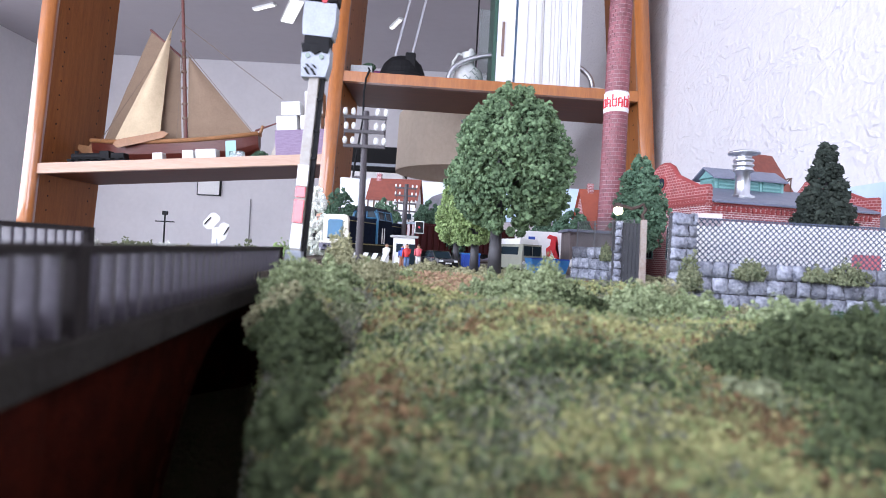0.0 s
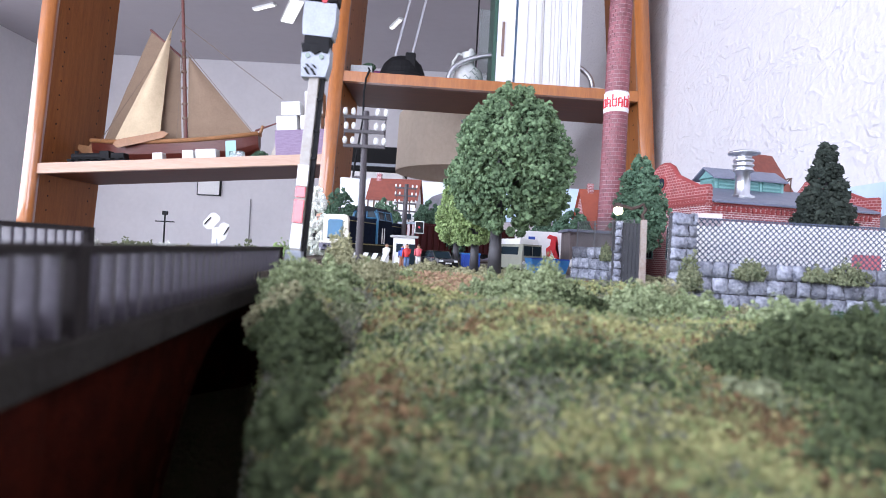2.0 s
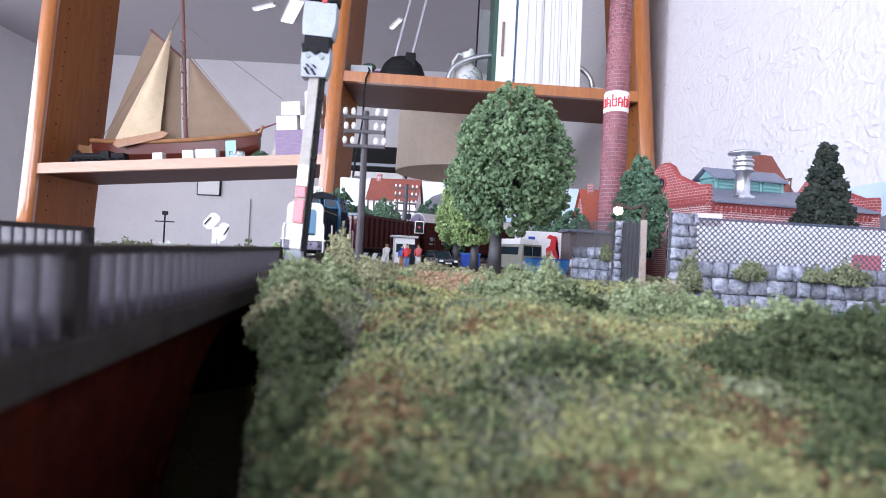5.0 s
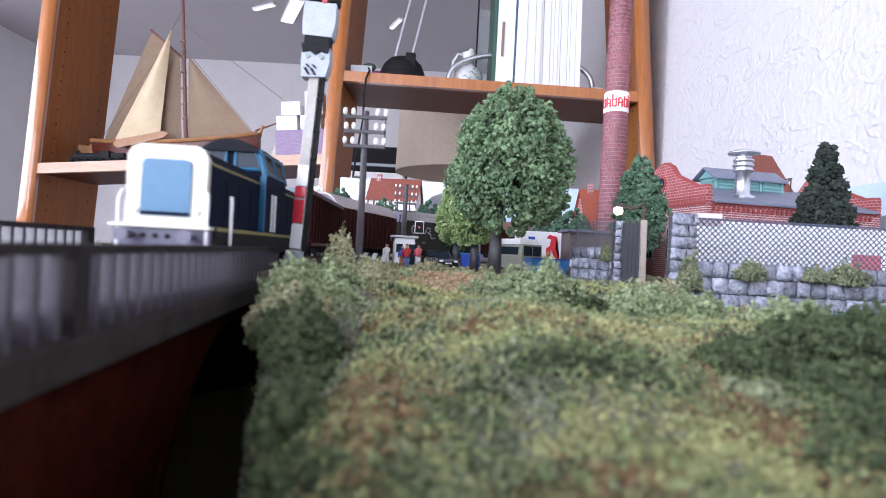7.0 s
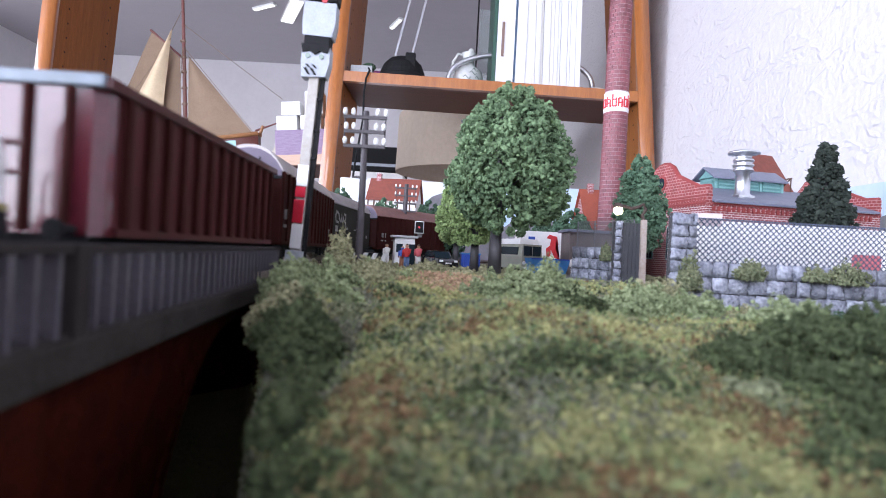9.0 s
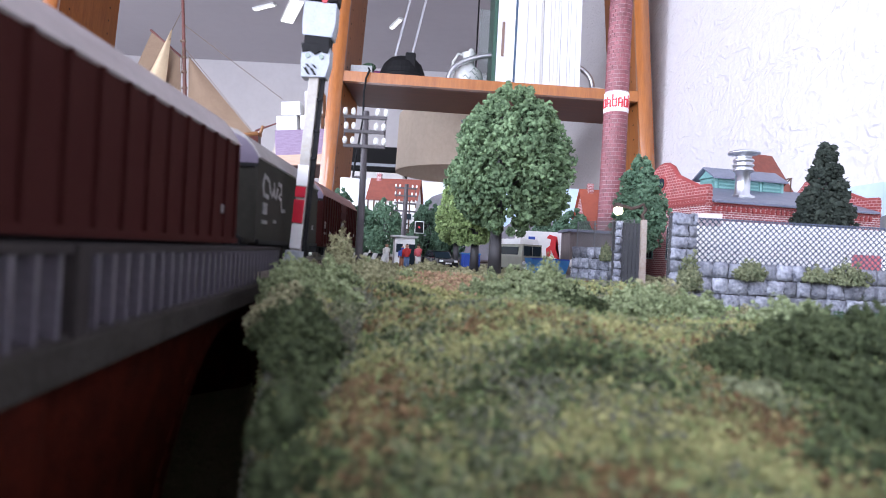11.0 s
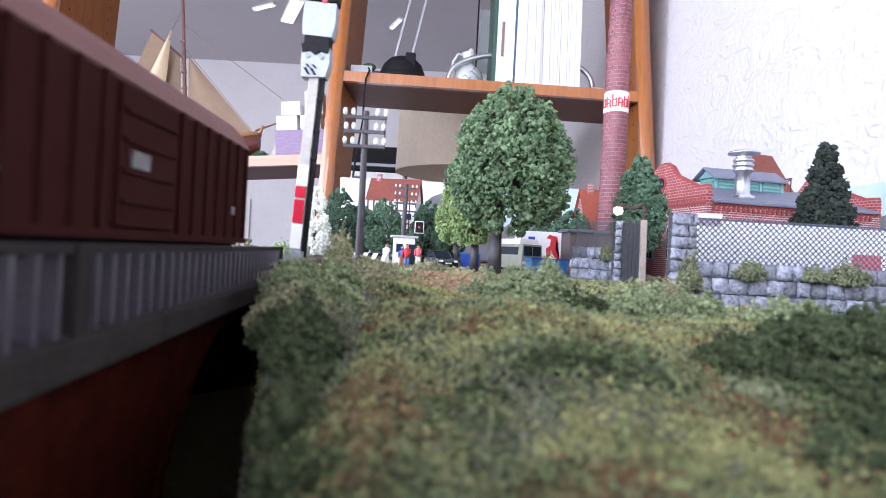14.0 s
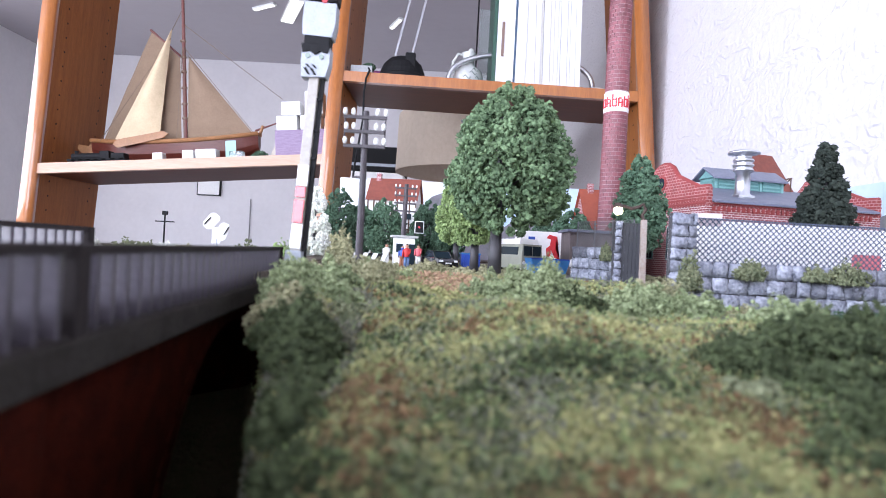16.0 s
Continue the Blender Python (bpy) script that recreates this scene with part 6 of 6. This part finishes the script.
# ---- the room beyond the bookcase ----
shade_l = thing("pendant_lamp", 90, 2300, 300, "large beige perforated drum pendant lampshade", "lamp")
SHADE = mat("beige_perforated_shade", (0.55, 0.46, 0.36), 0.8, second=(0.47, 0.39, 0.3), scale=60, bump=0.3)
bm = bmesh.new()
seg = 48
for r0, r1, f in ((290, 285, 1), (286, 281, -1)):
    a = [bm.verts.new((r0 * math.cos(2 * math.pi * i / seg), r0 * math.sin(2 * math.pi * i / seg), 0)) for i in range(seg)]
    b = [bm.verts.new((r1 * math.cos(2 * math.pi * i / seg), r1 * math.sin(2 * math.pi * i / seg), 215)) for i in range(seg)]
    for i in range(seg):
        q = (a[i], a[(i + 1) % seg], b[(i + 1) % seg], b[i])
        bm.faces.new(q if f > 0 else tuple(reversed(q)))
part("shade", bm, SHADE, shade_l)
bm = bmesh.new()
rod(bm, (0, 0, 200), (0, 0, 975), 3)
part("cord", bm, BLACKP, shade_l)
bm = bmesh.new()
for i in range(3):
    a = 2.09 * i
    rod(bm, (0, 0, 205), (284 * math.cos(a), 284 * math.sin(a), 212), 2.5)
part("spider", bm, CHROME, shade_l)
hf = thing("stereo_cabinet", -520, 3050, -1015, "dark stereo set on a low pale sideboard by the wall", "sideboard")
part("sideboard", bx(160, 0, 690, 300, 420, 1380), WHITEW, hf, bevel=4)
part("stereo", bx(160, 0, 1450, 290, 340, 120), BLACKP, hf, bevel=4)
part("front_strip", bx(160, -172, 1420, 270, 4, 14), SIGG, hf)
fr_ = thing("picture_frame", -1670, 4185, 315, "small dark-framed picture on the wall", "picture frame", ry=0)
part("frame", bx(0, 0, 60, 165, 20, 130), BLACKP, fr_, bevel=1)
part("sheet", bx(0, -11, 60, 150, 3, 116), WHITEW, fr_)
solo("wall_seam", bx(0, 0, 0, 6, 6, 640), mat("grey_seam", (0.25, 0.24, 0.25), 0.7), -1375, 4192, -20, "thin grey cable strip on the wall", "cable strip", kind="structure")
# Glowing panels, added in place of window reflections on the glossy ceiling
for x, y, w, l, rz in ((-890, 3230, 62, 330, 24), (-330, 3330, 16, 150, 24), (-1030, 3190, 16, 150, 58)):
    cl_ = thing("ceiling_glare", x, y, ZR - 1015 - 13, "flat glowing panel standing for a window reflection on the ceiling", "ceiling light", rz=rz)
    part("frame", bx(0, 0, 7, w + 12, l + 12, 10), WHITEP, cl_)
    part("diffuser", bx(0, 0, 0, w, l, 4), glow("ceiling_glare_glow", (1, 1, 1), 1.3), cl_, "white glow of the stand-in reflection")

# ---- beyond the bridge: crossing sign, small mast, blossoms ----
cs = thing("warning_sign", -225, 590, -15.5, "two white tilted sign boards on a post by the line", "sign", rz=15)
bm = bmesh.new()
rod(bm, (0, 0, -2), (0, 0, 22), 1.0)
part("post", bm, SIGG, cs)
for x, z, w, h, an in ((-6, 34, 11, 17, 38), (5, 24, 10, 18, 18)):
    bm = bmesh.new()
    prism(bm, [(-w / 2, -h / 3), (-w / 4, -h / 2), (w / 4, -h / 2), (w / 2, -h / 3), (w / 2, h / 3), (w / 4, h / 2), (-w / 4, h / 2), (-w / 2, h / 3)], -1, 1)
    part("board", bm, WHITEP, cs, "white eight-sided board", bevel=0.3, at=Matrix.LocRotScale(Vector((x / 1000, 0, z / 1000)), Euler((0, radians(an), 0)), None))
part("stem", bx(-1, 0, 20, 8, 1.6, 16), WHITEP, cs, "white sign stem", bevel=0.3)
for x, z, an in ((-9.5, 34, 38), (8.5, 25, 28)):
    part("edge_bar", bx(0, 0, 0, 1.0, 0.8, 9), BLACKP, cs, at=Matrix.LocRotScale(Vector((x / 1000, -0.0018, z / 1000)), Euler((0, radians(an), 0)), None))
ms = thing("small_mast", -292, 620, -15.5, "small dark model mast with crossarm", "mast")
bm = bmesh.new()
rod(bm, (0, 0, -2), (0, 0, 42), 0.9)
part("post", bm, BLACKP, ms)
part("crossarm", bx(0, 0, 32, 20, 1.2, 1.2), BLACKP, ms)
part("cap", bx(0, 0, 41, 5, 3, 4), BLACKP, ms)
for i, (x, y, r, h, m) in enumerate([(-300, 560, 16, 13, F_MOSS), (-262, 570, 14, 11, F_WHITE), (-240, 560, 20, 10, F_OLIVE), (-205, 560, 16, 9, F_MOSS), (-330, 540, 20, 14, F_WHITE), (-275, 545, 15, 12, F_MOSS), (-155, 470, 14, 14, F_MOSS), (-150, 560, 16, 18, F_LIME)]):
    bush(x, y, r, h, m, "small flowering model shrub beyond the bridge", 300 + i, n=700, size=1.4)

# ---- bushes on the bank ----
BUSHES = [
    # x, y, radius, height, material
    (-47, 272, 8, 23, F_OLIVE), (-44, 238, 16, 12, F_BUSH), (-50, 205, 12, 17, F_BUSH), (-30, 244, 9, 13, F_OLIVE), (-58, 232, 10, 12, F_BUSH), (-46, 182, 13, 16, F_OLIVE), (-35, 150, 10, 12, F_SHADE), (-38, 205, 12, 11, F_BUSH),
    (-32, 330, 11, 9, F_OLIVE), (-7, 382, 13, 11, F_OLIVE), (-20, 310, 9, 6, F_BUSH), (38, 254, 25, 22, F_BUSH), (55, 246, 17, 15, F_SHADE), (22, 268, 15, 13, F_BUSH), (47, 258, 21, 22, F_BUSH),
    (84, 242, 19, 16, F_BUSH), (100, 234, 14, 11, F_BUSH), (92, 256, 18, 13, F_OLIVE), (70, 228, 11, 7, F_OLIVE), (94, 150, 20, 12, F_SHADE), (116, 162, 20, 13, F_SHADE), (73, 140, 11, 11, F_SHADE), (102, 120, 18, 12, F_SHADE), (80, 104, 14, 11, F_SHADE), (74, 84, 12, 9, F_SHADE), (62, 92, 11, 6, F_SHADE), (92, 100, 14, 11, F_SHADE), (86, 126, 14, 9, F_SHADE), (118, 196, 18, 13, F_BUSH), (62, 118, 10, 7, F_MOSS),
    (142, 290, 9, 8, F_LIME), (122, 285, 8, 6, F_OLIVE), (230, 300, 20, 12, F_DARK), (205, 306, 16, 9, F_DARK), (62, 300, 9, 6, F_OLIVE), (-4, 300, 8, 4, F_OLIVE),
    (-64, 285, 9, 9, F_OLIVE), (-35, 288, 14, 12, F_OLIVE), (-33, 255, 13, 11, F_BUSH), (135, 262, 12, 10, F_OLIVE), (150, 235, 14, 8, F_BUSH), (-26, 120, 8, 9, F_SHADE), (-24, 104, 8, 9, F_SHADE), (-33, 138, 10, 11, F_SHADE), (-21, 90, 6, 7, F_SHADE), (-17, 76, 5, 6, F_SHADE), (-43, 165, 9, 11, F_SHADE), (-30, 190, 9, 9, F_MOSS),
]
for i, (x, y, r, h, m) in enumerate(BUSHES):
    bush(x, y, r, h * 0.98, m, {"deep_moss_shade_flock": "deep green shaggy foam model bush", "olive_flock": "loose olive-green foam model bush", "moss_flock": "shaggy moss-green foam model bush", "pale_moss_flock": "shaggy pale green foam model bush", "light_green_flock": "small yellow-green model tuft", "dark_green_flock": "dark green foam model bush at the wall's foot"}[m.name], 400 + i, n=int(1300 + r * h * 11), size=0.8)
for i, (x, y, z, r, h) in enumerate([(131, 316, -12, 7.5, 18), (167, 322, -5, 9, 10), (222, 326, -5, 12, 11), (205, 325, -4, 7, 7), (117, 424, 1.5, 5, 12)]):
    b = bush(x, y, r, h, F_MOSS, "green tuft growing on the stone wall", 480 + i, n=800, size=1.0, flatness=0.6)
    b.location = W(x, y, z)

# yard road and pale stones
solo("road", bx(0, 0, 0, 60, 216, 1.6), ROADM, 97, 458, -15.0, "grey asphalt yard road through the gate", "road", kind="structure", rz=14)
for i, (x, y, s) in enumerate([(-26, 300, 2.2), (-22, 420, 2.6), (24, 235, 1.6), (104, 212, 2.0), (120, 220, 1.5)]):
    bm = bmesh.new()
    for v in ball(bm, (0, 0, 0.5), s, 8, (1.3, 1, 0.7)):
        v.co += Vector((random.uniform(-0.3, 0.3), random.uniform(-0.3, 0.3), random.uniform(-0.2, 0.2)))
    solo("stone", bm, WHITEW, x, y, ground_z(x, y) + 0.6, "pale pebble lying in the turf", "stone", "pale pebbles")
bm = bmesh.new()
rod(bm, (0, 0, -3), (0, 0, 12), 1.0)
solo("marker_post", bm, WHITEP, 222, 309, ground_z(222, 309), "thin white marker post before the wall", "post", ry=1)

# turf: crumbs and fibres over the bank
rng = np.random.default_rng(5)
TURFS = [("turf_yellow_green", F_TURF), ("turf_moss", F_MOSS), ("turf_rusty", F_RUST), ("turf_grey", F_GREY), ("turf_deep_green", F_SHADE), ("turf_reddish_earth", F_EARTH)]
N = 150000
yy = 48 + 300 * rng.uniform(0, 1, N) ** 1.35
xx_ = rng.uniform(-0.46, 0.86, N) * (yy + 12) * 1.05
pts = [[], [], [], [], [], []]
for x, y in zip(xx_, yy):
    if x > 330 or x < -8 - 0.268 * y:
        continue
    if (y > 346 and abs(x - 108 + (y - 420) * 0.249) < 28):
        continue
    # Near turf picks darker flock: shade on the near bank put into colour
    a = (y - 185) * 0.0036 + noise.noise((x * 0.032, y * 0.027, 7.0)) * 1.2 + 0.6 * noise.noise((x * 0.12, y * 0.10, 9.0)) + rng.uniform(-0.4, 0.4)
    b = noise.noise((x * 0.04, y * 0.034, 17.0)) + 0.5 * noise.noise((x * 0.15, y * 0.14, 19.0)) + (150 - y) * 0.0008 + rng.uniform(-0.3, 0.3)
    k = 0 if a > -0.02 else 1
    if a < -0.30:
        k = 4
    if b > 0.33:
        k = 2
    if b < -0.46 or (abs(x + 27 + 0.06 * (y - 160)) < 6 and 110 < y < 235 and rng.uniform() < 0.85):
        k = 3
    if ((x - 4) / 27) ** 2 + ((y - 302) / 46) ** 2 < 1 + rng.uniform(-0.3, 0.3):
        k = 5
    pts[k].append((x, y, ground_z(x, y) + 0.3 + 2.6 * rng.uniform() ** 1.5 + 1.3 * max(0, noise.noise((x * 0.09, y * 0.09, 2.0)))))
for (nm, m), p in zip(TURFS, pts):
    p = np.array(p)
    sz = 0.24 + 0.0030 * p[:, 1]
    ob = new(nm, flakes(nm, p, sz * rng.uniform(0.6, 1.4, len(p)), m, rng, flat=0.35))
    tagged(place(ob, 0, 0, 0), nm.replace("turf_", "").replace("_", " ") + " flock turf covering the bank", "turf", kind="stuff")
# loose grass fibres standing out of the bank
N = 11000
fy = 55 + 280 * rng.uniform(0, 1, N) ** 1.3
fx = rng.uniform(-0.3, 0.84, N) * fy
BLADE = np.array([(0.07, 0, -1), (-0.05, 0.06, -1), (-0.05, -0.06, -1), (0.15, 0.1, 1)], float)
p = np.array([(x, y, ground_z(x, y) + 1.5 + 3.0 * rng.uniform()) for x, y in zip(fx, fy) if x > -4 - 0.268 * y and not (y > 285 and abs(x - 108 + (y - 420) * 0.249) < 28)])
half = len(p) // 2
for nm, m, q in (("grass_fibre_yellow", F_TURF, p[:half]), ("grass_fibre_green", F_LIME, p[half:])):
    ob = new(nm, flakes(nm, q, (0.9 + 0.004 * q[:, 1]) * rng.uniform(0.6, 1.4, len(q)), m, rng, BLADE, [(0, 1, 3), (1, 2, 3), (2, 0, 3)], flat=0.8))
    tagged(place(ob, 0, 0, 0), nm.split("_")[-1] + " static grass fibres standing on the bank", "grass", kind="stuff")
# scattered grass over the level ground behind
N = 9000
gx, gy = rng.uniform(-110, 330, N), rng.uniform(330, 720, N)
p = np.array([(x, y, ground_z(x, y) + 0.5 + rng.uniform() * 2) for x, y in zip(gx, gy) if not (70 < x < 150 and y > 330) and abs(x + 105) > 22])
ob = new("grass", flakes("grass", p, 1.6 * rng.uniform(0.6, 1.4, len(p)), F_OLIVE, rng, flat=0.35))
tagged(place(ob, 0, 0, 0), "olive flock grass on the level ground", "grass", kind="stuff")


def motions():
    times = [0, 3.3] + [3.3 + 0.13 * i for i in range(1, 9)] + [4.6 + 0.25 * i for i in range(46)]
    times = sorted(set(round(t, 3) for t in times if t < 16)) + [16.0]
    for ob, a, b in TRAIN:
        walk(ob, [(t, vehicle_pose(t, a, b)) for t in times])


motions()
